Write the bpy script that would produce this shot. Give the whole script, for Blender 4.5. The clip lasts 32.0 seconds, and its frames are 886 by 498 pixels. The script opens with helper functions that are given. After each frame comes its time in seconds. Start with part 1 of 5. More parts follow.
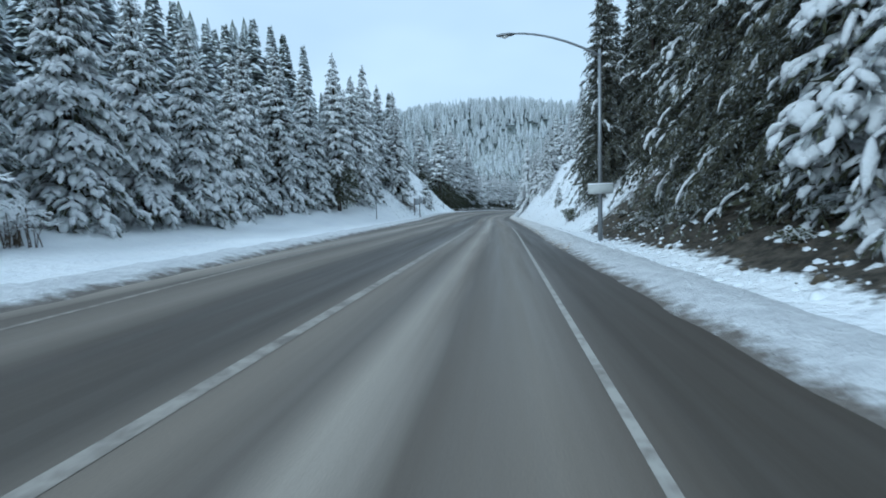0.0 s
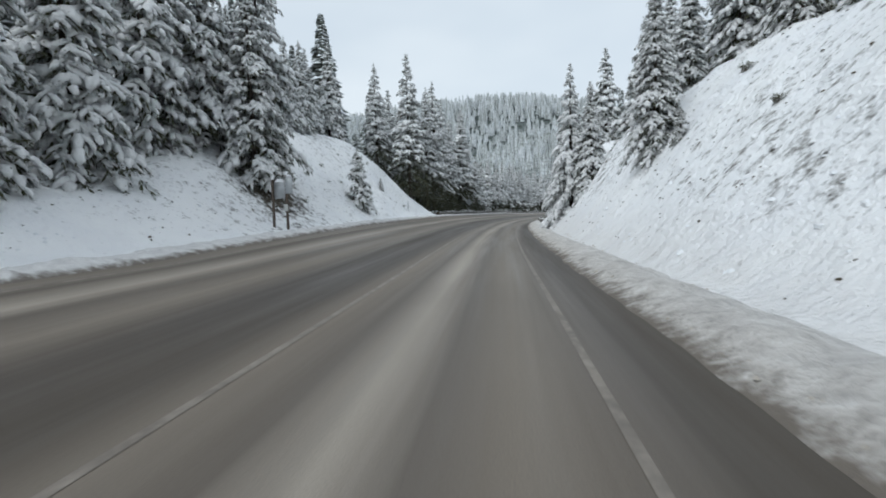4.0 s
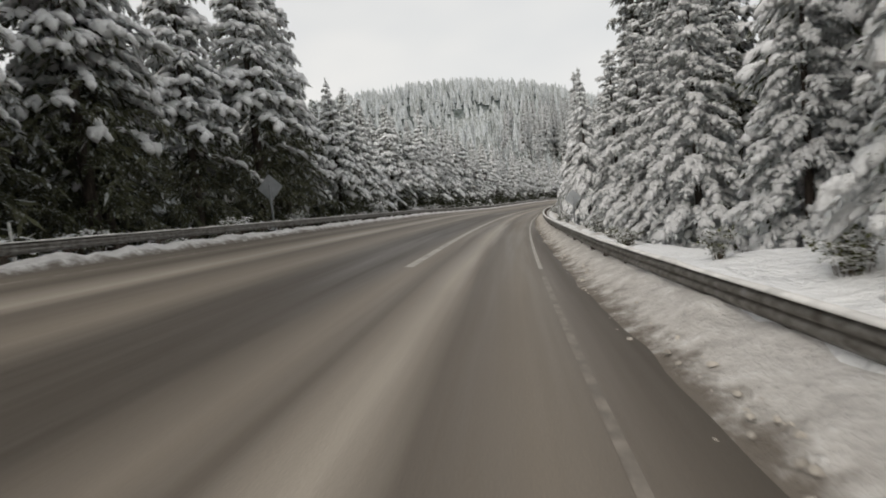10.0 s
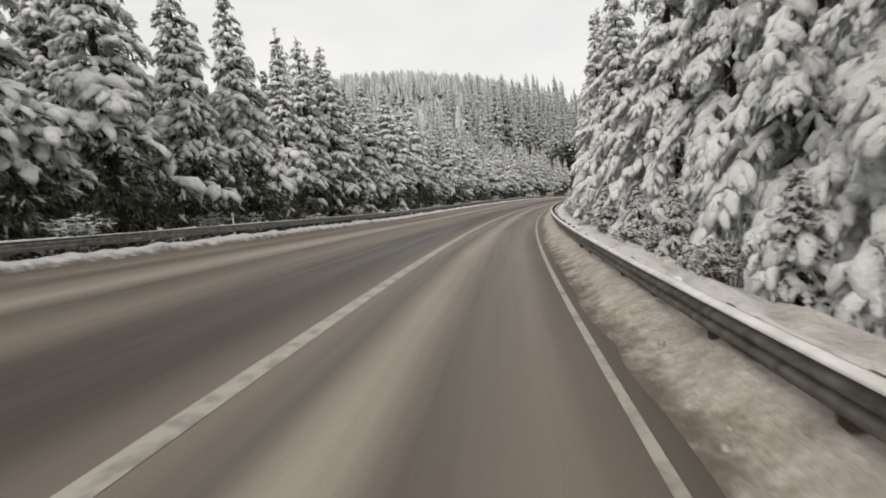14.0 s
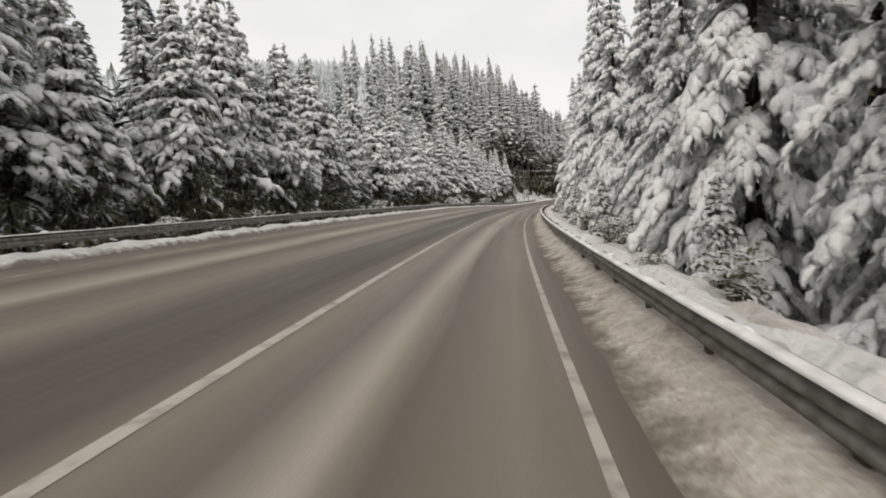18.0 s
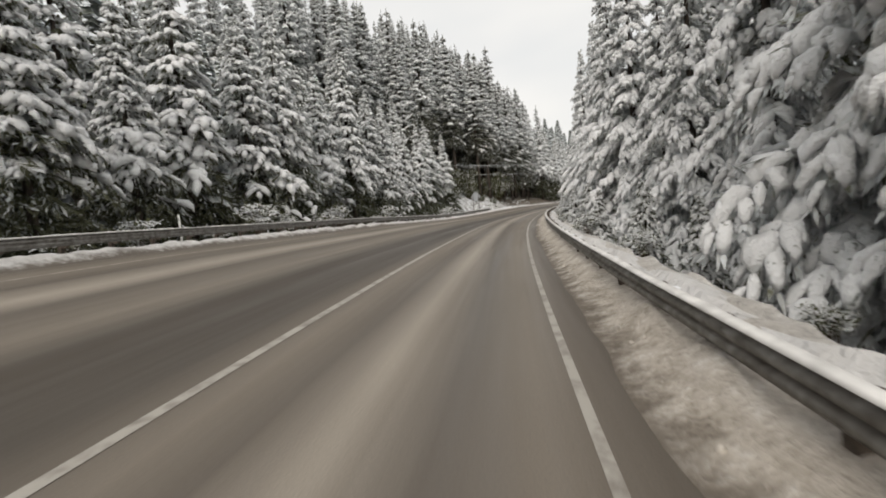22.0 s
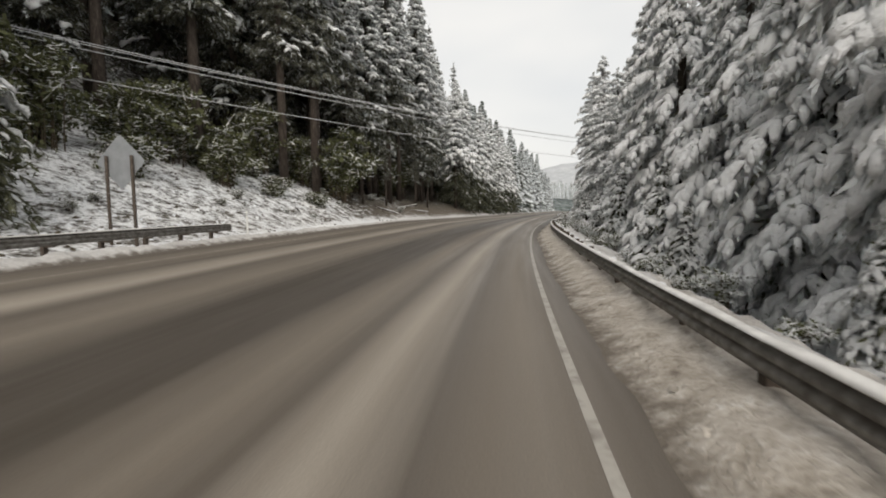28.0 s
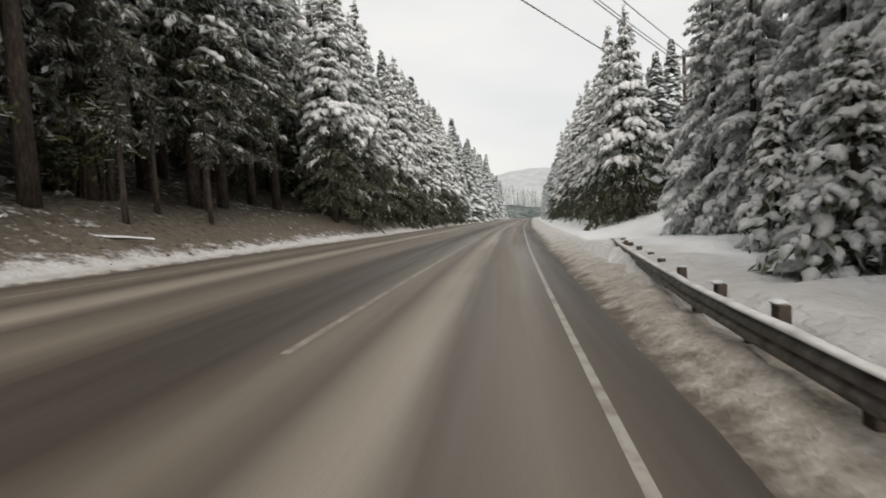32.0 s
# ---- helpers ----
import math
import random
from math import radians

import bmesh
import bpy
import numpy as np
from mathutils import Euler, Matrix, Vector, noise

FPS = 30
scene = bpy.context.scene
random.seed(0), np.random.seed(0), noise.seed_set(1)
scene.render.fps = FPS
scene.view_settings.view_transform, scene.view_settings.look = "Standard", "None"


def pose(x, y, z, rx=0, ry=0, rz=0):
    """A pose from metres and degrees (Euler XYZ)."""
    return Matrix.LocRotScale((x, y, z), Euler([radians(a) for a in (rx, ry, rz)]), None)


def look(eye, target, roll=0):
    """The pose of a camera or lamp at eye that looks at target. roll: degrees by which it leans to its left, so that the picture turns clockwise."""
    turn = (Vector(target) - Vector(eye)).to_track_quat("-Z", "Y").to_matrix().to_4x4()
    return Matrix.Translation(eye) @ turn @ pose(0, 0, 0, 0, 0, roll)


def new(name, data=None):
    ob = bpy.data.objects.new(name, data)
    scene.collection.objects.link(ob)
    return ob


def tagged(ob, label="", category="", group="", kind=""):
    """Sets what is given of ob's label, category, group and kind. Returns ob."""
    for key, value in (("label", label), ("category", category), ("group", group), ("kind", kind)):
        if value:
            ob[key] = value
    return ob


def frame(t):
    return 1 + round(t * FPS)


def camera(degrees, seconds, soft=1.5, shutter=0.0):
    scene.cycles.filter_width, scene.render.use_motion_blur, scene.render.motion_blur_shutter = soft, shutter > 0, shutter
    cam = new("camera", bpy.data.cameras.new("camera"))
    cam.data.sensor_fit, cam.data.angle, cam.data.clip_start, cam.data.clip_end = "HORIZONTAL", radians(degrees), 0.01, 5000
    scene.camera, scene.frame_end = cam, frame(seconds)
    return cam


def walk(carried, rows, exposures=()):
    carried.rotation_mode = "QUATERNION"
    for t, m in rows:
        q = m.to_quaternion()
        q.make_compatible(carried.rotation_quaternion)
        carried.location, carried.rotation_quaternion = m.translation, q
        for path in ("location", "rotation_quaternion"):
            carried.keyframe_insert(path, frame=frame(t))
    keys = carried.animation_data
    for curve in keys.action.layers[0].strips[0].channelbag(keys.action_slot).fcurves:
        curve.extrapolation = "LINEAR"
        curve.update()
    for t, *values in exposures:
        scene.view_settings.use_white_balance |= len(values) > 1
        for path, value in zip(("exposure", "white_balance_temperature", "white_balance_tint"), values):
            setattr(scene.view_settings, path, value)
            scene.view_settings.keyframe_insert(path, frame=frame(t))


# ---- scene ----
# ---- camera ----
cam = camera(84.59, 32.0, soft=1.8, shutter=0.12)

# seconds, x, y, z, yaw, pitch, roll
PATH = [
    (0, 0.000, 0.000, 1.65, 4.733, -4.446, 1.650),
    (0.5, 0.270, 7.028, 1.65, 4.779, -4.487, 1.685),
    (1, 0.530, 14.023, 1.65, 4.884, -4.479, 1.640),
    (1.5, 0.778, 20.978, 1.65, 4.937, -4.487, 1.512),
    (2, 1.021, 27.888, 1.65, 4.947, -4.268, 1.466),
    (2.5, 1.258, 34.760, 1.65, 5.023, -4.259, 1.665),
    (3, 1.477, 41.602, 1.65, 5.224, -4.219, 1.657),
    (3.5, 1.667, 48.424, 1.65, 5.495, -4.174, 1.543),
    (4, 1.825, 55.230, 1.65, 5.768, -4.120, 1.426),
    (4.5, 1.954, 62.026, 1.65, 5.964, -4.057, 1.406),
    (5, 2.070, 68.815, 1.65, 5.989, -4.084, 1.584),
    (5.5, 2.219, 75.601, 1.65, 5.420, -4.191, 2.564),
    (6, 2.422, 82.393, 1.65, 5.059, -4.319, 3.180),
    (6.5, 2.682, 89.198, 1.65, 4.478, -4.454, 3.805),
    (7, 3.007, 96.025, 1.65, 3.992, -4.404, 4.528),
    (7.5, 3.400, 102.879, 1.65, 3.352, -4.357, 5.062),
    (8, 3.869, 109.758, 1.65, 2.766, -4.448, 5.214),
    (8.5, 4.426, 116.652, 1.65, 1.911, -4.376, 5.600),
    (9, 5.092, 123.545, 1.65, 0.970, -4.178, 5.915),
    (9.5, 5.863, 130.429, 1.65, 0.161, -4.351, 6.271),
    (10, 6.726, 137.312, 1.65, -0.543, -4.500, 6.077),
    (10.5, 7.687, 144.212, 1.65, -1.392, -4.717, 6.010),
    (11, 8.734, 151.143, 1.65, -1.873, -4.808, 5.804),
    (11.5, 9.857, 158.121, 1.65, -2.499, -4.681, 6.059),
    (12, 11.073, 165.153, 1.65, -3.202, -4.569, 6.118),
    (12.5, 12.402, 172.236, 1.65, -4.134, -4.549, 6.417),
    (13, 13.857, 179.354, 1.65, -5.062, -4.651, 6.377),
    (13.5, 15.430, 186.494, 1.65, -5.866, -4.871, 6.078),
    (14, 17.115, 193.645, 1.65, -6.732, -4.902, 6.231),
    (14.5, 18.918, 200.797, 1.65, -7.652, -4.727, 6.134),
    (15, 20.855, 207.940, 1.65, -8.779, -4.746, 5.639),
    (15.5, 22.943, 215.063, 1.65, -9.989, -4.776, 4.970),
    (16, 25.187, 222.159, 1.65, -11.195, -4.820, 4.350),
    (16.5, 27.582, 229.220, 1.65, -12.351, -4.879, 4.004),
    (17, 30.117, 236.241, 1.65, -13.451, -4.922, 4.154),
    (17.5, 32.758, 243.216, 1.65, -14.114, -4.907, 4.911),
    (18, 35.471, 250.139, 1.65, -14.763, -5.032, 4.899),
    (18.5, 38.243, 256.988, 1.65, -15.408, -4.881, 5.130),
    (19, 41.057, 263.743, 1.65, -15.902, -4.813, 5.248),
    (19.5, 43.913, 270.382, 1.65, -16.755, -4.719, 5.495),
    (20, 46.823, 276.891, 1.65, -17.506, -4.681, 5.544),
    (20.5, 49.782, 283.278, 1.65, -18.300, -4.574, 5.601),
    (21, 52.792, 289.563, 1.65, -18.967, -4.556, 5.436),
    (21.5, 55.862, 295.761, 1.65, -19.828, -4.586, 5.366),
    (22, 58.998, 301.879, 1.65, -20.539, -4.526, 5.498),
    (22.5, 62.179, 307.924, 1.65, -21.057, -4.380, 5.527),
    (23, 65.406, 313.888, 1.65, -21.869, -4.391, 5.732),
    (23.5, 68.687, 319.755, 1.65, -22.648, -4.394, 5.423),
    (24, 72.012, 325.517, 1.65, -23.417, -4.301, 4.954),
    (24.5, 75.369, 331.165, 1.65, -24.126, -4.329, 4.318),
    (25, 78.758, 336.685, 1.65, -25.057, -4.430, 3.947),
    (25.5, 82.186, 342.059, 1.65, -26.117, -4.512, 4.031),
    (26, 85.650, 347.283, 1.65, -27.080, -4.539, 3.288),
    (26.5, 89.142, 352.362, 1.65, -28.026, -4.572, 2.157),
    (27, 92.661, 357.304, 1.65, -28.979, -4.610, 1.075),
    (27.5, 96.208, 362.116, 1.65, -29.903, -4.656, 0.479),
    (28, 99.776, 366.807, 1.65, -30.708, -4.502, 0.808),
    (28.5, 103.361, 371.388, 1.65, -31.461, -4.420, 0.971),
    (29, 106.970, 375.874, 1.65, -32.263, -4.394, 1.480),
    (29.5, 110.621, 380.300, 1.65, -32.860, -4.163, 1.606),
    (30, 114.335, 384.697, 1.65, -33.597, -4.007, 1.841),
    (30.5, 118.133, 389.078, 1.65, -34.340, -3.881, 2.327),
    (31, 122.016, 393.444, 1.65, -35.034, -3.697, 2.755),
    (31.5, 125.970, 397.781, 1.65, -35.761, -3.455, 3.186),
    (32, 129.980, 402.079, 1.65, -36.366, -3.375, 3.237),
]
# the clip's camera starts cool and settles on a warmer balance
EXPOSURES = [
    (0.0, -0.08, 4800, -4),
    (1.0, 0.0, 5050, 0),
    (2.5, 0.04, 5500, 4),
    (4.5, -0.08, 5950, 5),
    (9.0, -0.08, 6650, 9),
    (12.0, 0.10, 6850, 10),
    (32.0, 0.13, 6850, 10),
]
walk(cam, [(t, pose(x, y, z, 90 + pitch, roll, yaw)) for t, x, y, z, yaw, pitch, roll in PATH], EXPOSURES)


# ---- world and sun ----
def build_world():
    world = bpy.data.worlds.new("overcast_sky")
    scene.world = world
    world.use_nodes = True
    nt = world.node_tree
    nt.nodes.clear()
    out = nt.nodes.new("ShaderNodeOutputWorld")
    bg = nt.nodes.new("ShaderNodeBackground")
    sky = nt.nodes.new("ShaderNodeTexSky")
    sky.sky_type = "NISHITA"
    sky.sun_disc = False
    sky.sun_elevation = radians(38)
    sky.sun_rotation = radians(200)
    sky.dust_density = 4.0
    gain = nt.nodes.new("ShaderNodeMix")
    gain.data_type = "RGBA"
    gain.blend_type = "MULTIPLY"
    gain.inputs[0].default_value = 1.0
    gain.inputs[7].default_value = (0.10, 0.10, 0.10, 1)
    nt.links.new(sky.outputs[0], gain.inputs[6])
    # cloud deck: soft grey and white masses
    co = nt.nodes.new("ShaderNodeTexCoord")
    mp = nt.nodes.new("ShaderNodeMapping")
    mp.inputs["Scale"].default_value = (1.2, 1.2, 3.0)
    nz = nt.nodes.new("ShaderNodeTexNoise")
    nz.inputs["Scale"].default_value = 1.6
    nz.inputs["Detail"].default_value = 3
    ramp = nt.nodes.new("ShaderNodeValToRGB")
    ramp.color_ramp.elements[0].position = 0.30
    ramp.color_ramp.elements[0].color = (0.77, 0.80, 0.83, 1)
    ramp.color_ramp.elements[1].position = 0.70
    ramp.color_ramp.elements[1].color = (0.95, 0.95, 0.94, 1)
    nt.links.new(co.outputs["Generated"], mp.inputs[0])
    nt.links.new(mp.outputs[0], nz.inputs["Vector"])
    nt.links.new(nz.outputs[0], ramp.inputs[0])
    mix = nt.nodes.new("ShaderNodeMix")
    mix.data_type = "RGBA"
    mix.inputs[0].default_value = 0.88
    nt.links.new(gain.outputs[2], mix.inputs[6])
    nt.links.new(ramp.outputs[0], mix.inputs[7])
    nt.links.new(mix.outputs[2], bg.inputs[0])
    bg.inputs[1].default_value = 1.0
    nt.links.new(bg.outputs[0], out.inputs[0])


build_world()
sun = new("sun", bpy.data.lights.new("sun", "SUN"))
sun.data.energy, sun.data.angle, sun.data.color = 1.4, radians(30), (1.0, 0.97, 0.93)
sun.matrix_world = look((0, 0, 40), (30, 40, 0))


# ---- materials ----
class Mat:
    """A small builder for node materials."""

    def __init__(self, name, rough=0.8, metal=0.0, spec=0.3):
        self.m = bpy.data.materials.new(name)
        self.m.use_nodes = True
        self.nt = self.m.node_tree
        self.b = self.nt.nodes["Principled BSDF"]
        self.b.inputs["Roughness"].default_value = rough
        self.b.inputs["Metallic"].default_value = metal
        self.b.inputs["Specular IOR Level"].default_value = spec

    def node(self, kind, **values):
        n = self.nt.nodes.new(kind)
        for k, v in values.items():
            n.inputs[k].default_value = v
        return n

    def link(self, a, b):
        self.nt.links.new(a, b)

    def coord(self, which="Object", scale=(1, 1, 1)):
        c = self.node("ShaderNodeTexCoord")
        m = self.node("ShaderNodeMapping", Scale=scale)
        self.link(c.outputs[which], m.inputs[0])
        return m.outputs[0]

    def world_pos(self, scale=(1, 1, 1)):
        g = self.node("ShaderNodeNewGeometry")
        m = self.node("ShaderNodeMapping", Scale=scale)
        self.link(g.outputs["Position"], m.inputs[0])
        return m.outputs[0]

    def noise(self, vec, scale, detail=3.0, rough=0.55):
        n = self.node("ShaderNodeTexNoise", Scale=scale, Detail=detail, Roughness=rough)
        self.link(vec, n.inputs["Vector"])
        return n.outputs[0]

    def ramp(self, fac, stops):
        r = self.node("ShaderNodeValToRGB")
        e = r.color_ramp.elements
        while len(e) < len(stops):
            e.new(0.5)
        for el, (pos, col) in zip(e, stops):
            el.position = pos
            el.color = (*col, 1) if len(col) == 3 else col
        self.link(fac, r.inputs[0])
        return r.outputs[0]

    def mix(self, fac, a, b, blend="MIX"):
        n = self.node("ShaderNodeMix")
        n.data_type, n.blend_type = "RGBA", blend
        for sock, v in ((n.inputs[0], fac), (n.inputs[6], a), (n.inputs[7], b)):
            if isinstance(v, (int, float)):
                sock.default_value = v
            elif isinstance(v, tuple):
                sock.default_value = (*v, 1)
            else:
                self.link(v, sock)
        return n.outputs[2]

    def maths(self, op, a, b=0.0):
        n = self.node("ShaderNodeMath")
        n.operation = op
        for sock, v in ((n.inputs[0], a), (n.inputs[1], b)):
            if isinstance(v, (int, float)):
                sock.default_value = v
            else:
                self.link(v, sock)
        return n.outputs[0]

    def color(self, c):
        if isinstance(c, tuple):
            self.b.inputs["Base Color"].default_value = (*c, 1)
        else:
            self.link(c, self.b.inputs["Base Color"])
        return self

    def see_through(self, c, share_):
        """Let part of the light pass, as thin sprays and loose snow do."""
        thin, both = self.node("ShaderNodeBsdfTranslucent"), self.node("ShaderNodeMixShader", Fac=share_)
        self.link(c, thin.inputs[0])
        self.link(self.b.outputs[0], both.inputs[1])
        self.link(thin.outputs[0], both.inputs[2])
        self.link(both.outputs[0], self.nt.nodes["Material Output"].inputs[0])

    def bump(self, height, strength=0.4, distance=0.05):
        n = self.node("ShaderNodeBump", Strength=strength, Distance=distance)
        self.link(height, n.inputs["Height"])
        self.link(n.outputs[0], self.b.inputs["Normal"])
        return self


def grey(v):
    return (v, v, v)


def mat_snow(name, dirt=0.0):
    m = Mat(name, 0.85, 0, 0.2)
    p = m.world_pos()
    fine, broad = m.noise(p, 9.0, 4), m.noise(p, 0.35, 3)
    c = m.ramp(broad, [(0.3, (0.76, 0.78, 0.81)), (0.7, (0.86, 0.87, 0.88))])
    return m.color(c).bump(fine, 0.5, 0.04).m


def mat_slope_snow():
    """Snow of banks and verges, with litter showing through in places; its dark also paints some shade."""
    m = Mat("bank_snow", 0.88, 0, 0.2)
    p = m.world_pos()
    broad, mid, fine = m.noise(p, 0.25, 3), m.noise(p, 1.5, 5, 0.62), m.noise(p, 5.0, 5, 0.65)
    snow = m.ramp(broad, [(0.3, (0.87, 0.88, 0.90)), (0.7, (0.94, 0.945, 0.945))])
    litter = m.ramp(m.noise(p, 3.2, 4), [(0.35, (0.032, 0.029, 0.023)), (0.65, (0.115, 0.098, 0.076))])
    uv = m.node("ShaderNodeUVMap")
    sep = m.node("ShaderNodeSeparateXYZ")
    m.link(uv.outputs[0], sep.inputs[0])
    bare = m.maths("ADD", m.maths("MULTIPLY", sep.outputs[0], 0.50), m.maths("MULTIPLY", fine, 0.30))
    bare = m.maths("ADD", bare, m.maths("MULTIPLY", mid, 0.42))
    fac = m.ramp(bare, [(0.50, (0, 0, 0)), (0.60, (1, 1, 1))])
    c = m.mix(fac, snow, litter)
    # road spray: brown film on the verge
    film = m.mix(m.maths("MULTIPLY", sep.outputs[1], m.ramp(mid, [(0.25, grey(0.55)), (0.75, grey(1.0))])), c, (0.30, 0.25, 0.20))
    h = m.maths("ADD", m.maths("MULTIPLY", m.noise(p, 1.2, 4, 0.58), 1.0), m.maths("MULTIPLY", fine, 0.30))
    return m.color(film).bump(h, 1.0, 0.36).m


def mat_slush():
    """Ploughed snow beside the carriageway, grey-brown with sand."""
    m = Mat("ploughed_snow", 0.8, 0, 0.3)
    p = m.world_pos()
    mid, fine = m.noise(p, 2.6, 6, 0.68), m.noise(p, 16.0, 4, 0.65)
    uv = m.node("ShaderNodeUVMap")
    sep = m.node("ShaderNodeSeparateXYZ")
    m.link(uv.outputs[0], sep.inputs[0])
    clean = m.ramp(mid, [(0.3, (0.62, 0.63, 0.65)), (0.7, (0.84, 0.85, 0.86))])
    dirty = m.ramp(m.maths("ADD", m.maths("MULTIPLY", mid, 0.6), m.maths("MULTIPLY", fine, 0.4)),
                   [(0.32, (0.20, 0.17, 0.14)), (0.43, (0.38, 0.335, 0.28)), (0.54, (0.52, 0.47, 0.41)), (0.66, (0.70, 0.67, 0.63))])
    c = m.mix(sep.outputs[1], clean, dirty)
    # soaked rim where the slush thins out on the asphalt
    rim = m.maths("ADD", sep.outputs[0], m.maths("MULTIPLY", m.maths("SUBTRACT", mid, 0.5), 0.55))
    c = m.mix(m.ramp(rim, [(0.02, grey(0.9)), (0.20, grey(0.0))]), c, (0.15, 0.125, 0.10))
    return m.color(c).bump(m.maths("ADD", mid, m.maths("MULTIPLY", fine, 0.4)), 1.0, 0.14).m


def mat_road():
    """Damp asphalt with a film of brown sand and pale dried wheel tracks along the lanes. UV x is metres across, y metres along."""
    m = Mat("wet_asphalt", 0.55, 0, 0.4)
    uv = m.node("ShaderNodeUVMap")
    sep = m.node("ShaderNodeSeparateXYZ")
    m.link(uv.outputs[0], sep.inputs[0])
    streak = m.node("ShaderNodeMapping", Scale=(1.0, 0.03, 1.0))
    m.link(uv.outputs[0], streak.inputs[0])
    broad = m.noise(streak.outputs[0], 0.9, 4, 0.6)
    thin = m.noise(streak.outputs[0], 5.0, 4, 0.6)
    blot = m.noise(uv.outputs[0], 0.12, 3)
    grain = m.noise(uv.outputs[0], 60.0, 3)
    across = m.maths("ADD", sep.outputs[0], m.maths("MULTIPLY", m.maths("SUBTRACT", broad, 0.5), 0.9))
    unit = m.maths("DIVIDE", m.maths("ADD", across, 16.0), 20.0)

    def at(v):
        return (v + 16.0) / 20.0

    dark, mid, pale, film = (0.055, 0.043, 0.031), (0.115, 0.094, 0.073), (0.40, 0.35, 0.29), (0.22, 0.185, 0.146)
    lanes = m.ramp(unit, [(at(-12.5), dark), (at(-10.6), film), (at(-9.5), mid), (at(-8.2), pale), (at(-7.4), mid), (at(-6.0), film), (at(-4.9), dark),
                          (at(-3.3), dark), (at(-2.4), film), (at(-1.8), mid), (at(-1.2), pale), (at(-0.6), mid), (at(0.25), film), (at(1.0), mid),
                          (at(1.5), dark), (at(2.2), dark)])
    c = m.mix(m.ramp(thin, [(0.3, grey(0.0)), (0.75, grey(0.36))]), lanes, m.mix(0.5, lanes, (0.24, 0.22, 0.20)))
    c = m.mix(m.ramp(blot, [(0.35, grey(0.0)), (0.7, grey(0.28))]), c, mid)
    c = m.mix(m.ramp(grain, [(0.35, grey(0.25)), (0.65, grey(0.0))]), c, (0.03, 0.028, 0.026))
    m.link(m.ramp(broad, [(0.3, grey(0.42)), (0.7, grey(0.75))]), m.b.inputs["Roughness"])
    return m.color(c).bump(grain, 0.25, 0.006).m


def mat_paint(name, base, worn=0.5):
    m = Mat(name, 0.6, 0, 0.4)
    p = m.world_pos()
    n = m.noise(p, 3.0, 5, 0.65)
    c = m.ramp(n, [(worn - 0.20, (0.15, 0.13, 0.11)), (worn + 0.06, base)])
    return m.color(c).m


def mat_metal():
    m = Mat("galvanised_steel", 0.5, 0.45, 0.5)
    p = m.world_pos()
    c = m.ramp(m.noise(p, 6.0, 4), [(0.3, (0.085, 0.075, 0.062)), (0.55, (0.19, 0.18, 0.165)), (0.8, (0.30, 0.295, 0.285))])
    m.link(m.ramp(m.noise(p, 2.0, 3), [(0.3, grey(0.38)), (0.7, grey(0.7))]), m.b.inputs["Roughness"])
    return m.color(c).m


def mat_plain(name, col, rough=0.7, metal=0.0, var=0.25, scale=5.0):
    m = Mat(name, rough, metal, 0.3)
    n = m.noise(m.coord("Object"), scale, 4)
    lo = tuple(v * (1 - var) for v in col)
    hi = tuple(min(1.0, v * (1 + var)) for v in col)
    return m.color(m.ramp(n, [(0.3, lo), (0.7, hi)])).bump(n, 0.25, 0.02).m


def mat_bark():
    m = Mat("fir_bark", 0.9, 0, 0.2)
    p = m.coord("Object", (1, 1, 0.22))
    n = m.noise(p, 9.0, 5, 0.65)
    c = m.ramp(n, [(0.3, (0.028, 0.022, 0.018)), (0.55, (0.075, 0.06, 0.05)), (0.75, (0.14, 0.12, 0.10))])
    return m.color(c).bump(n, 0.9, 0.05).m


def mat_needles(name, dark, light, frost=0.52, thin=0.45):
    m = Mat(name, 0.75, 0, 0.2)
    oi = m.node("ShaderNodeObjectInfo")
    o = m.coord("Object")
    n = m.noise(o, 1.7, 3)
    c = m.ramp(n, [(0.3, dark), (0.7, light)])
    c = m.mix(m.maths("MULTIPLY", oi.outputs["Random"], 0.45), c, (0.045, 0.05, 0.022))
    # frost and fine snow caught between the needles
    frosted = m.ramp(m.noise(o, 7.0, 4, 0.65), [(frost - 0.08, grey(0.0)), (frost + 0.10, grey(0.85))])
    c = m.mix(frosted, c, (0.70, 0.73, 0.75))
    m.see_through(c, thin)
    return m.color(c).m


def mat_wood_floor():
    """Hillsides under closed forest: crowns and snow merge into a speckle."""
    m = Mat("wooded_hillside", 0.9, 0, 0.1)
    p = m.world_pos((1, 1, 0.5))
    n = m.maths("ADD", m.maths("MULTIPLY", m.noise(p, 0.22, 4, 0.7), 0.7), m.maths("MULTIPLY", m.noise(p, 0.9, 3, 0.6), 0.3))
    return m.color(m.ramp(n, [(0.40, (0.05, 0.06, 0.052)), (0.52, (0.13, 0.15, 0.145)), (0.70, (0.36, 0.38, 0.40))])).m


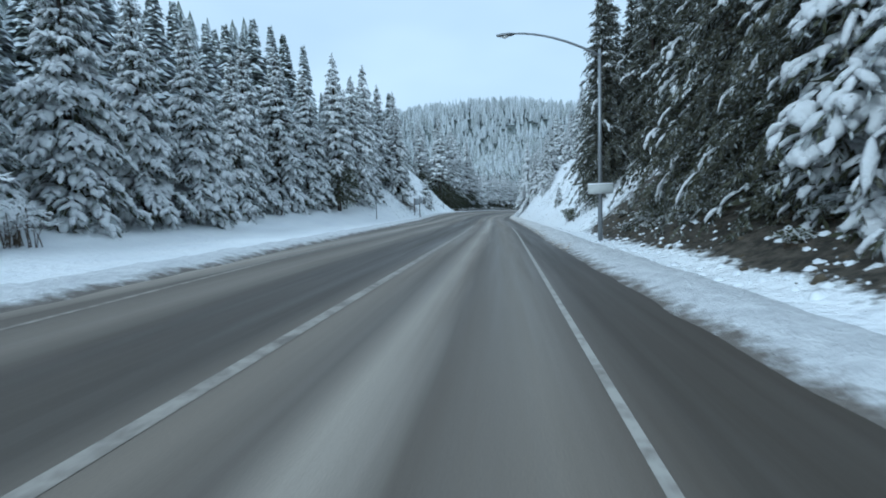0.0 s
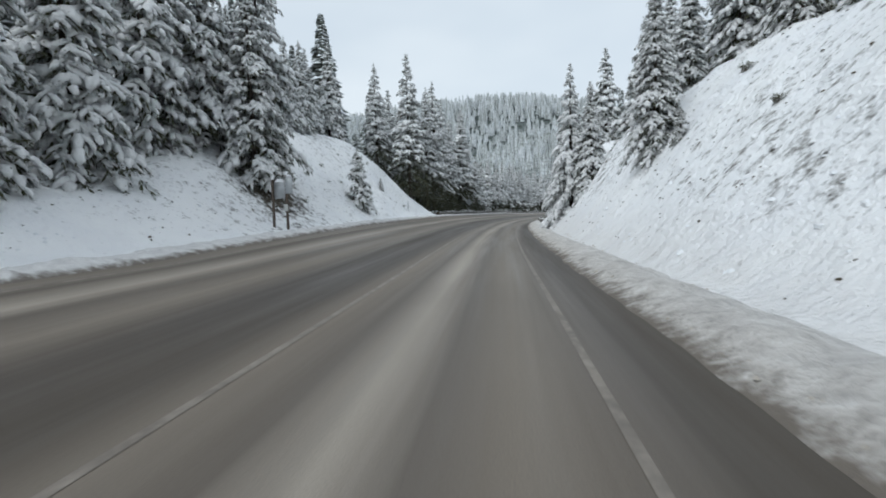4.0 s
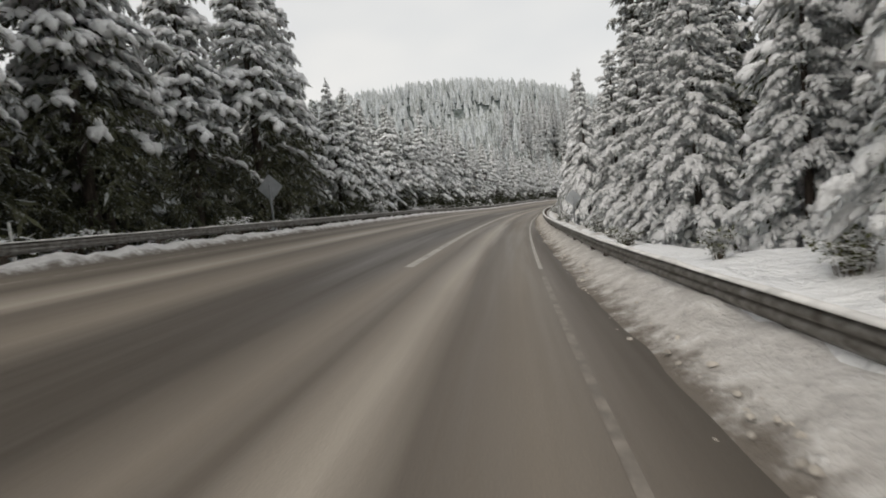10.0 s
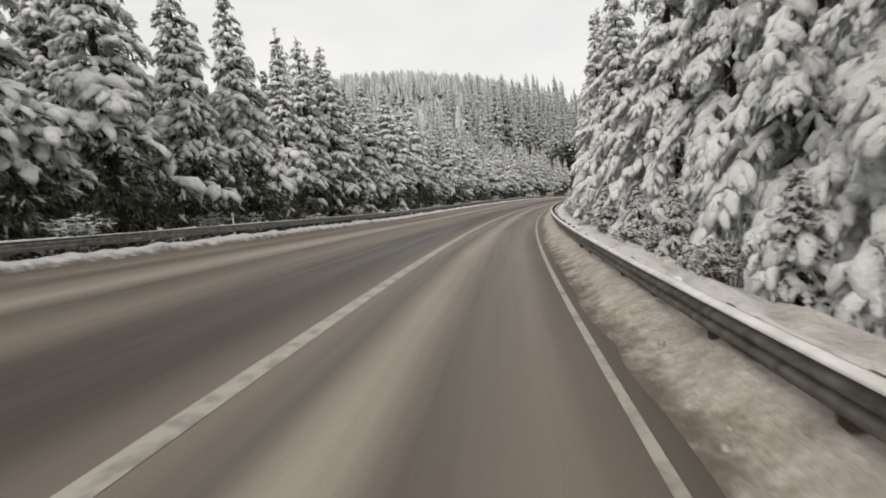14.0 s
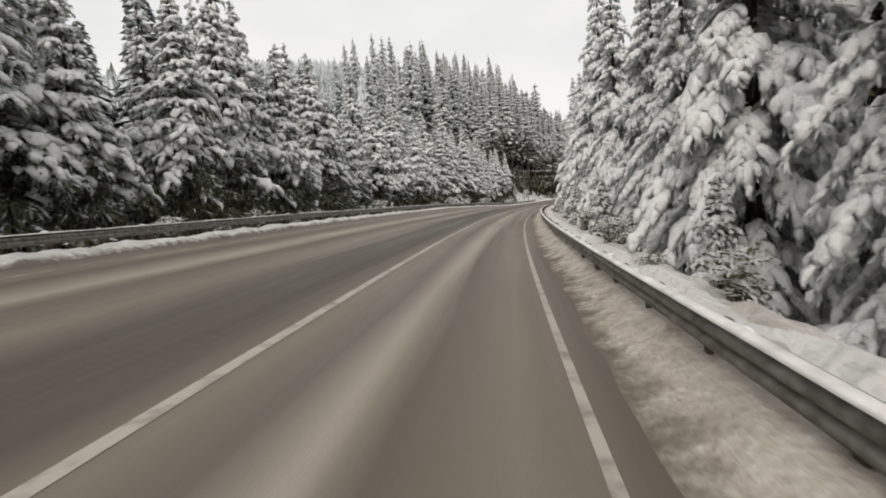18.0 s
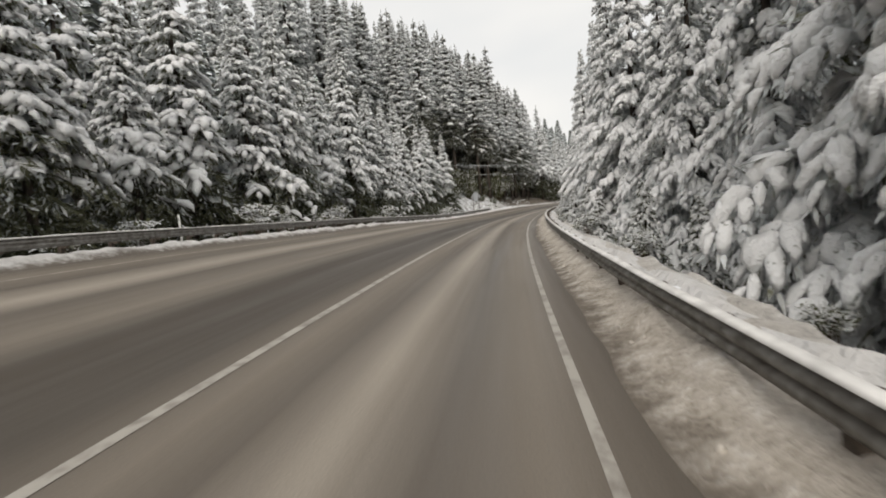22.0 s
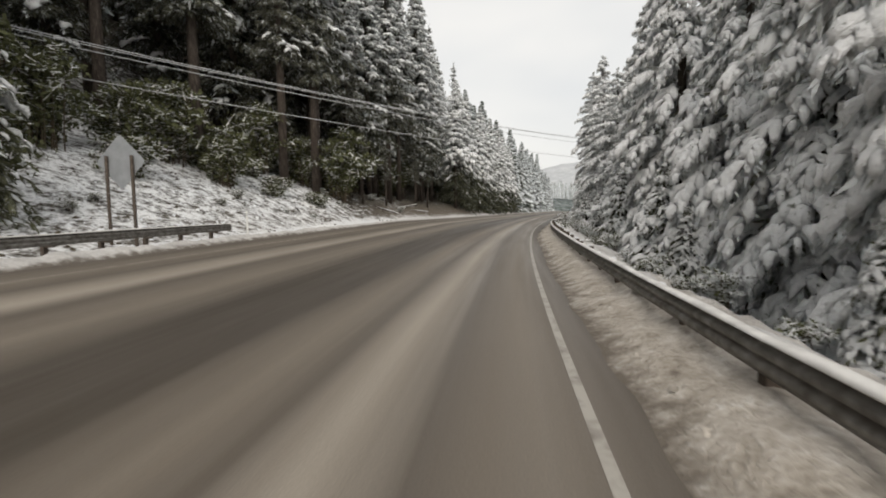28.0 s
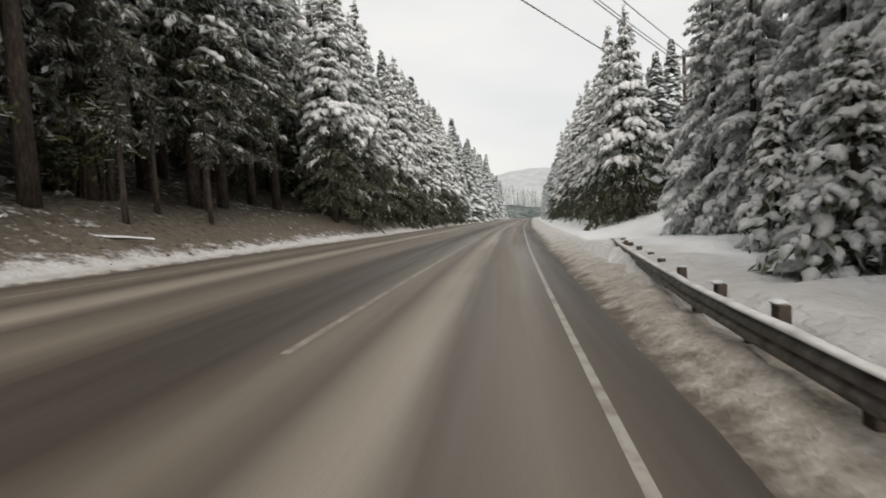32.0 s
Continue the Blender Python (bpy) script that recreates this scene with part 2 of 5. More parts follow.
def mat_tree_snow():
    m = Mat("branch_snow", 0.85, 0, 0.2)
    o = m.coord("Object")
    n = m.maths("ADD", m.noise(o, 4.5, 5, 0.68), m.maths("MULTIPLY", m.noise(o, 19.0, 3, 0.6), 0.35))
    c = m.ramp(n, [(0.35, (0.88, 0.89, 0.90)), (0.9, (0.95, 0.95, 0.95))])
    # sprigs that poke through the snow
    sprig = m.maths("ADD", m.maths("MULTIPLY", m.noise(o, 8.0, 3, 0.65), 0.7), m.maths("MULTIPLY", m.noise(o, 2.2, 2), 0.3))
    c = m.mix(m.ramp(sprig, [(0.335, grey(0.85)), (0.40, grey(0.0))]), c, (0.10, 0.11, 0.07))
    m.see_through(c, 0.12)
    return m.color(c).bump(n, 1.0, 0.12).m


def mat_far_wood():
    """Far firs: snow on upward faces, tier rims and patches of the sprays, dark needles and painted shade between."""
    m = Mat("far_fir_sprays", 0.85, 0, 0.15)
    uv = m.node("ShaderNodeUVMap")
    sep = m.node("ShaderNodeSeparateXYZ")
    m.link(uv.outputs[0], sep.inputs[0])
    n = m.noise(m.world_pos(), 1.7, 4, 0.7)
    fac = m.maths("ADD", m.maths("MULTIPLY", sep.outputs[0], 0.62), m.maths("MULTIPLY", n, 0.75))
    fac = m.maths("ADD", fac, m.maths("MULTIPLY", sep.outputs[1], 0.18))
    c = m.ramp(fac, [(0.30, (0.070, 0.080, 0.060)), (0.56, (0.21, 0.225, 0.20)), (0.82, (0.70, 0.73, 0.75))])
    return m.color(c).m


FLOOR = mat_wood_floor()
BANK = mat_slope_snow()
SLUSH = mat_slush()
ROAD = mat_road()
WHITE_LINE = mat_paint("worn_white_line", (0.40, 0.375, 0.335), 0.47)
EDGE_LINE = mat_paint("faded_edge_line", (0.34, 0.31, 0.27), 0.54)
GHOST_LINE = mat_paint("ghost_of_a_line", (0.26, 0.23, 0.195), 0.58)
STEEL = mat_metal()
TIMBER = mat_plain("weathered_timber", (0.10, 0.08, 0.065), 0.85, 0, 0.35, 8.0)
BARK = mat_bark()
NEEDLE = mat_needles("fir_needles", (0.058, 0.062, 0.036), (0.135, 0.135, 0.082), 0.62, 0.35)
NEEDLE_FROST = mat_needles("frosted_fir_needles", (0.10, 0.102, 0.066), (0.24, 0.235, 0.165), 0.50, 0.4)
NEEDLE_DARK = mat_needles("dark_fir_needles", (0.070, 0.070, 0.050), (0.155, 0.148, 0.105), 0.60, 0.30)
RIMED = mat_needles("rimed_fir_sprays", (0.46, 0.47, 0.44), (0.70, 0.71, 0.70), 0.46, 0.25)
TWIG = mat_plain("brown_twigs", (0.11, 0.085, 0.06), 0.9, 0, 0.4, 6.0)
BRUSH = mat_plain("dull_green_brush", (0.09, 0.095, 0.045), 0.9, 0, 0.4, 4.0)
TREE_SNOW = mat_tree_snow()
CAP_SNOW = mat_snow("fresh_snow")
RAIL_SNOW = mat_plain("sooty_rail_snow", (0.70, 0.685, 0.665), 0.85, 0, 0.22, 3.0)
FAR_WOOD = mat_far_wood()
SIGN_BACK = mat_plain("dull_aluminium", (0.42, 0.44, 0.46), 0.45, 0.4, 0.12, 3.0)
SIGN_PALE = mat_plain("pale_sign_face", (0.55, 0.56, 0.54), 0.5, 0, 0.12, 3.0)
POLE_GREY = mat_plain("grey_pole_metal", (0.30, 0.31, 0.32), 0.5, 0.5, 0.15, 3.0)
PLASTIC_WHITE = mat_plain("white_plastic", (0.75, 0.75, 0.72), 0.5, 0, 0.08, 3.0)
WIRE = mat_plain("snowy_cable", (0.55, 0.56, 0.57), 0.7, 0, 0.1, 3.0)
WIRE_DARK = mat_plain("dark_cable", (0.05, 0.05, 0.055), 0.6, 0, 0.1, 3.0)


# ---- plan of the road ----
def table(rows):
    a = np.array(rows, float)
    return lambda s: np.interp(s, a[:, 0], a[:, 1])


# heading in degrees (left positive) and cross fall in degrees (falls to the right) by metres along the road
HEADING = table([(-90, -2.2), (28, -2.0), (55, -1.2), (69, -1.0), (82, -1.9), (110, -4.2), (137.5, -7.5), (166, -10.2), (195, -13.7), (224.5, -18.1), (254, -21.7),
                 (283, -24.5), (311, -27.5), (338, -30.4), (364, -34.0), (388, -37.7), (411, -40.5), (434, -43.3), (520, -46.5), (760, -47.5)])
BANKING = table([(-90, 1.6), (55, 1.5), (69, 1.7), (82, 3.2), (96, 4.5), (124, 5.8), (195, 6.2), (240, 4.3), (283, 5.5), (325, 5.7), (351, 4.0), (376, 1.3), (388, 1.0),
                 (411, 1.9), (434, 3.0), (480, 2.0), (760, 1.0)])
RIGHT_LINE = table([(0, 0.95), (35, 1.1), (102, 0.80), (140, 0.72), (172, 0.87), (190, 0.98), (240, 0.80), (290, 0.64), (351, 0.64), (395, 0.68), (434, 0.80), (480, 1.4), (760, 1.4)])
RIGHT_EDGE = table([(0, 2.9), (22, 2.3), (90, 2.1), (137, 1.5), (180, 1.12), (420, 1.08), (434, 1.5), (480, 2.4)])
LEFT_LINE = table([(0, -6.6), (35, -8.5), (60, -10.0), (130, -10.5), (434, -10.6), (760, -10.6)])
LEFT_EDGE = table([(0, -7.6), (35, -9.6), (60, -11.0), (130, -11.6), (434, -12.2), (760, -12.2)])
S0, S1, DS = -90.0, 760.0, 1.0
_s = np.arange(S0, S1 + DS, DS)
_h = np.radians(HEADING(_s))
_mid = (_h[1:] + _h[:-1]) / 2
_x = np.concatenate([[0], np.cumsum(-np.sin(_mid) * DS)])
_y = np.concatenate([[0], np.cumsum(np.cos(_mid) * DS)])
_x -= np.interp(0, _s, _x)
_y -= np.interp(0, _s, _y)


def plan(s, lat):
    """World x, y of a place s metres along and lat metres to the right of the driven line."""
    a = np.interp(s, _s, _h)
    return np.interp(s, _s, _x) + lat * np.cos(a), np.interp(s, _s, _y) + lat * np.sin(a)


def road_z(s, lat):
    return -np.tan(np.radians(BANKING(s))) * lat


def smooth(a, b, v):
    t = np.clip((v - a) / (b - a), 0, 1)
    return t * t * (3 - 2 * t)


def ripple(x, y, scale, seed=0.0):
    """Cheap smooth noise from a few sines, about -1 to 1."""
    x, y = np.asarray(x) / scale + seed, np.asarray(y) / scale - seed
    return (np.sin(1.3 * x + 1.7 * np.sin(0.9 * y + seed)) + np.sin(1.1 * y + 1.9 * np.sin(0.7 * x + 2.1)) + 0.6 * np.sin(2.3 * x - 1.9 * y + 1.3)) / 2.6


# level shoulder width, rise and run of the slope behind it, and the grade after that, on each side
def cols(rows):
    a = np.array(rows, float)
    return lambda s: [np.interp(s, a[:, 0], a[:, k]) for k in range(1, a.shape[1])]


RIGHT_SIDE = cols([(-90, 2.0, 5, 10, 0.25), (10, 2.0, 5, 10, 0.25), (26, 3.2, 5, 9, 0.35), (36, 3.2, 7, 9, 0.45), (46, 2.4, 9, 9, 0.45), (60, 2.2, 8.5, 9.0, 0.42), (84, 1.8, 9.5, 8.5, 0.45), (99, 1.7, 10, 8.2, 0.45), (103, 3.2, 9, 9.5, 0.3),
                   (106, 5.0, 6, 12, 0.3), (113, 4.6, 9, 11, 0.3), (120, 3.6, 11, 9, 0.35), (126, 2.4, 11, 8, 0.35), (136, 2.6, 8.5, 8.5, 0.3), (141, 3.0, 4, 9, 0.2), (146, 1.7, 0.3, 7, 0.05), (152, 1.4, -2, 6, -0.05), (170, 1.4, -3.2, 5.5, -0.1), (400, 1.4, -3.2, 5.5, -0.1),
                   (425, 1.9, -2.4, 6, -0.05), (436, 3.2, -1.5, 6, 0.0), (446, 5.5, -0.6, 6, 0.02), (466, 4.5, 1.5, 7, 0.05), (520, 4.0, 2.5, 8, 0.05), (760, 3, 2, 8, 0.05)])
LEFT_SIDE = cols([(-90, 12, 1.0, 8, 0.03), (20, 11, 1.0, 8, 0.04), (50, 7.5, 1.4, 5, 0.08), (66, 4.0, 2.2, 6, 0.15), (80, 2.6, 3.0, 6, 0.3), (92, 2.2, 7.5, 9, 0.3), (106, 2.2, 9.5, 11, 0.3),
                  (120, 2.2, 10.5, 9.5, 0.25), (130, 2.4, 9.0, 9.0, 0.2), (138, 2.9, 5.0, 8, 0.05), (146, 3.0, -1, 8, -0.05), (180, 3.2, -3.0, 9, -0.03), (270, 3.2, -2.5, 9, 0.06), (380, 3.2, -1.0, 8, 0.2),
                  (396, 3.5, 2.5, 13, 0.28), (412, 2.2, 4.0, 10, 0.24), (426, 1.6, 3.8, 7.5, 0.20), (442, 1.2, 2.4, 5, 0.15), (520, 1.2, 2.0, 4, 0.14), (760, 1.5, 3, 6, 0.2)])


def hills(x, y):
    """Wooded hills on the outside of the bend and beyond."""
    def bell(cx, cy, rx, ry, top, turn=0.0):
        c, s_ = math.cos(radians(turn)), math.sin(radians(turn))
        u, v = ((x - cx) * c + (y - cy) * s_) / rx, (-(x - cx) * s_ + (y - cy) * c) / ry
        return top * np.exp(-(u * u + v * v))
    near = bell(50, 540, 100, 95, 46) + bell(140, 570, 90, 90, 18)
    far = bell(-20, 980, 330, 190, 142) + bell(260, 985, 250, 190, 84) + bell(-500, 1000, 420, 300, 120)
    back = bell(-650, 250, 330, 420, 70) + bell(700, 120, 330, 300, 60) + bell(-60, -700, 500, 300, 80)
    return near + far + back


def ground_z(s, lat):
    s, lat = np.asarray(s, float), np.asarray(lat, float)
    er, el = RIGHT_EDGE(s), LEFT_EDGE(s)
    right = lat > 0
    d = np.where(right, lat - er, el - lat)
    w, rise, run, grade = [np.where(right, a, b) for a, b in zip(RIGHT_SIDE(s), LEFT_SIDE(s))]
    edge = road_z(s, np.where(right, er, el))
    z = edge - 0.12 * (1 - smooth(0.45, 1.4, d)) + 0.05 * smooth(0.5, 2.0, d)
    z = z + rise * (0.35 * smooth(0, 1, (d - w) / run) + 0.65 * np.clip((d - w) / run, 0, 1)) + grade * np.maximum(d - w - run, 0)
    z = z + road_z(s, lat) * 0
    # snow thrown up behind the near rail
    z = z + np.where(right, (0.40 + 0.10 * smooth(416, 432, s) + 0.15 * ripple(s, lat, 0.9, 4.4)) * smooth(0.92, 1.4, d) * smooth(132, 142, s) * (1 - smooth(452, 466, s)), 0)
    x, y = plan(s, lat)
    z = z + hills(x, y) * smooth(14, 60, np.abs(lat))
    bumps = 0.15 * ripple(x, y, 1.1, 0.7) * (0.6 + 0.6 * ripple(x, y, 5.0, 8.0)) + 0.32 * ripple(x, y, 3.2, 2.9) + 0.09 * ripple(x, y, 0.5, 5.1)
    z = z + bumps * smooth(1.6, 4.4, d) * np.where(np.abs(rise) > 3, 1.0, 0.55)
    return np.where(d <= 0, road_z(s, lat) - 0.06, z)


# ---- mesh helpers ----
def mesh_ob(name, verts, faces, material, parent=None, label="", flat=False, uvs=None):
    me = bpy.data.meshes.new(name)
    me.from_pydata([tuple(v) for v in np.asarray(verts, float)], [], [tuple(int(i) for i in f_) for f_ in faces])
    if uvs is not None:
        layer = me.uv_layers.new(name="UVMap")
        idx = np.empty(len(me.loops), int)
        me.loops.foreach_get("vertex_index", idx)
        layer.data.foreach_set("uv", np.asarray(uvs, float)[idx].ravel())
    me.materials.append(material)
    if not flat:
        me.polygons.foreach_set("use_smooth", [True] * len(me.polygons))
    me.update()
    ob = new(name, me)
    if parent is not None:
        ob.parent = parent
    if label:
        ob["label"] = label
    return ob


def share(name, me, parent, m=None, label=""):
    ob = new(name, me)
    ob.parent = parent
    if m is not None:
        ob.matrix_basis = m
    if label:
        ob["label"] = label
    return ob


def thing(name, label, category, group="", kind="", at=None):
    ob = new(name)
    ob.empty_display_size = 0.2
    if at is not None:
        ob.matrix_basis = at
    return tagged(ob, label, category, group, kind)


def grid_faces(n, m):
    i = np.arange((n - 1) * (m - 1))
    r, c = i // (m - 1), i % (m - 1)
    a = r * m + c
    return np.stack([a, a + 1, a + m + 1, a + m], 1)


class Soup:
    """Collects triangles and quads of many small pieces into one mesh."""

    def __init__(self):
        self.v, self.f, self.n = [], [], 0

    def add(self, verts, faces):
        self.v.append(np.asarray(verts, float))
        self.f.extend([tuple(int(k) + self.n for k in f_) for f_ in faces])
        self.n += len(verts)

    def mesh(self, name, material, smooth_=True):
        me = bpy.data.meshes.new(name)
        me.from_pydata([tuple(v) for v in np.concatenate(self.v)], [], self.f)
        me.materials.append(material)
        if smooth_:
            me.polygons.foreach_set("use_smooth", [True] * len(me.polygons))
        me.update()
        return me


def tube(points, radii, sides=6):
    pts = np.asarray(points, float)
    radii = np.broadcast_to(np.asarray(radii, float), (len(pts),))
    tang = np.gradient(pts, axis=0)
    tang /= np.linalg.norm(tang, axis=1)[:, None] + 1e-9
    v = []
    for q, t, r in zip(pts, tang, radii):
        ref = np.array([0, 0, 1.0]) if abs(t[2]) < 0.9 else np.array([1.0, 0, 0])
        a = np.cross(t, ref)
        a /= np.linalg.norm(a)
        b = np.cross(t, a)
        for k in range(sides):
            w = 2 * math.pi * k / sides
            v.append(q + r * (math.cos(w) * a + math.sin(w) * b))
    faces = []
    for i in range(len(pts) - 1):
        for k in range(sides):
            faces.append((i * sides + k, i * sides + (k + 1) % sides, (i + 1) * sides + (k + 1) % sides, (i + 1) * sides + k))
    faces.append(tuple(range(sides))[::-1])
    faces.append(tuple((len(pts) - 1) * sides + k for k in range(sides)))
    return np.array(v), faces


def bevel_box(sx, sy, sz, b=0.02):
    """Box centred on x and y, standing on z = 0, with chamfered edges."""
    bm = bmesh.new()
    bmesh.ops.create_cube(bm, size=1)
    bmesh.ops.scale(bm, vec=(sx, sy, sz), verts=bm.verts)
    bmesh.ops.translate(bm, vec=(0, 0, sz / 2), verts=bm.verts)
    bmesh.ops.bevel(bm, geom=bm.edges[:], offset=b, segments=1, affect="EDGES")
    v = [tuple(q.co) for q in bm.verts]
    bm.verts.index_update()
    f_ = [[q.index for q in face.verts] for face in bm.faces]
    bm.free()
    return v, f_


# ---- the ground, the road and its lines ----
def build_ground():
    lat = np.concatenate([-np.geomspace(80, 13.6, 34), np.linspace(-13.2, -7.0, 12), np.linspace(-6, 0.9, 6), np.linspace(1.3, 4.5, 9), np.linspace(4.9, 22, 36), np.geomspace(23, 80, 16)])
    s = np.arange(-90, 750.1, 0.8)
    S, L = np.meshgrid(s, lat, indexing="ij")
    X, Y = plan(S, L)
    Z = ground_z(S, L)
    # first value: how far litter shows through, plus painted shade; second: film of road spray
    bare = 0.06 + 0.08 * ripple(X, Y, 6.0, 1.7)
    # right side: litter, with shade of slope pits and lamp firs painted in
    bare = bare + np.where(L > 0, 0.19 * smooth(24, 40, S) * (1 - smooth(98, 108, S)) * smooth(4.5, 7, L) + 0.75 * (1 - smooth(26, 38, S)) * smooth(4.6, 6.4, L), 0)
    bare = bare + np.where(L < 0, 0.31 * smooth(384, 400, S) * smooth(13.8, 15, -L) + 0.20 * smooth(426, 440, S) * smooth(13.2, 14.5, -L), 0)
    bare = bare + np.where(L < 0, 0.16 * smooth(60, 84, S) * (1 - smooth(126, 134, S)) + 0.42 * np.exp(-((S - 90) / 3.5) ** 2 - ((L + 17.5) / 2.2) ** 2), 0)
    bare = bare + 0.30 * smooth(130, 145, S) * (1 - smooth(372, 392, S)) * smooth(2.0, 4.2, np.where(L > 0, L - 2, -L - 11)) * np.where(L > 0, 0.8, 1.0)
    bare = bare + 0.30 * smooth(420, 440, S) * (1 - smooth(458, 468, S)) * smooth(7, 9, L)
    spray = np.clip(0.38 * smooth(20, 60, S) * (1 - smooth(126, 150, S)) * (L > 0) * (1 - smooth(3.6, 7.0, L)) + (0.20 * smooth(392, 414, S) + 0.32 * smooth(430, 446, S)) * (1 - smooth(14.5, 19, -L)) * (L < -11) + 0.5 * smooth(130, 200, S) * (L > 0) * (1 - smooth(4.2, 5.5, L)), 0, 1)
    verts = np.stack([X, Y, Z], -1).reshape(-1, 3)
    ob = mesh_ob("ground", verts, grid_faces(len(s), len(lat)), BANK, uvs=np.stack([np.clip(bare, 0, 1), spray], -1).reshape(-1, 2))
    tagged(ob, "snow-covered verges and banks with litter showing through", "ground", kind="structure")
    # country beyond
    g = np.concatenate([-np.geomspace(2600, 420, 16), np.arange(-400, 401, 20.0), np.geomspace(420, 2600, 16)])
    X, Y = np.meshgrid(g + 120, g + 330, indexing="ij")
    step = np.arange(-90, 751, 5.0)
    ax, ay = plan(step, 0.0)
    near = np.full(X.shape, 1e9)
    for a, b in zip(ax, ay):
        near = np.minimum(near, np.hypot(X - a, Y - b))
    Z = hills(X, Y) * smooth(20, 70, near) - 9.0 * (1 - smooth(60, 105, near)) + 1.5 * ripple(X, Y, 30, 3.3)
    ob = mesh_ob("hills", np.stack([X, Y, Z], -1).reshape(-1, 3), grid_faces(len(g), len(g)), FLOOR)
    tagged(ob, "snow-covered forest floor of the surrounding hills", "hills", kind="structure")


def strip(name, s, a, b, lift, material, label, category, kind="structure", crown=0.0):
    """A strip of road surface between two lateral lines."""
    n = 2 if b is not None and np.ndim(a) == 1 and crown == 0 else 9
    k = np.linspace(0, 1, n)
    S = np.repeat(s[:, None], n, 1)
    L = a[:, None] * (1 - k) + b[:, None] * k
    X, Y = plan(S, L)
    Z = road_z(S, L) + lift
    ob = mesh_ob(name, np.stack([X, Y, Z], -1).reshape(-1, 3), grid_faces(len(s), n), material, uvs=np.stack([L, S], -1).reshape(-1, 2))
    return tagged(ob, label, category, kind=kind)


def build_road():
    s = np.arange(-90, 750.1, 1.5)
    strip("road", s, LEFT_EDGE(s) - 0.4, RIGHT_EDGE(s) + 0.4, 0.0, ROAD, "damp brown-grey asphalt with pale wheel tracks", "road", crown=1)
    for k, (a, b, paint, label) in enumerate(((-90, 44, WHITE_LINE, "worn white edge line on damp asphalt"), (44, 150, GHOST_LINE, "edge line almost worn away under road grime"), (150, 750, WHITE_LINE, "worn white edge line on damp asphalt"))):
        t_ = np.arange(a, b + 0.1, 1.5 if k else 2.0)
        strip(f"edge_line_right_{k + 1}", t_, RIGHT_LINE(t_) - 0.05, RIGHT_LINE(t_) + 0.05, 0.005, paint, label, "road line")
    strip("edge_line_left", s, LEFT_LINE(s) - 0.06, LEFT_LINE(s) + 0.06, 0.005, EDGE_LINE, "faded edge line under road grime", "road line")
    c = RIGHT_LINE(s) - 3.6
    early = s[s <= 52]
    ce = RIGHT_LINE(early) - 3.75
    strip("centre_line", early, ce - 0.10, ce + 0.10, 0.005, EDGE_LINE, "worn pale centre line on damp asphalt", "road line")
    faint = np.arange(54, 88, 1.5)
    cm = RIGHT_LINE(faint) - 3.6
    strip("centre_line", faint, cm - 0.05, cm + 0.05, 0.005, GHOST_LINE, "almost worn-away centre line under grime", "road line")
    late = np.arange(150, 372.1, 1.5)
    cl = RIGHT_LINE(late) - 3.38
    wide = 0.06 + 0.06 * (1 - smooth(200, 300, late))
    strip("centre_line", late, cl - wide, cl + wide, 0.005, WHITE_LINE, "solid pale centre line on damp asphalt", "road line")
    far = np.arange(440, 750, 1.5)
    cf = RIGHT_LINE(far) - 3.55
    strip("centre_line", far, cf - 0.06, cf + 0.06, 0.005, EDGE_LINE, "faint centre line under grime", "road line")


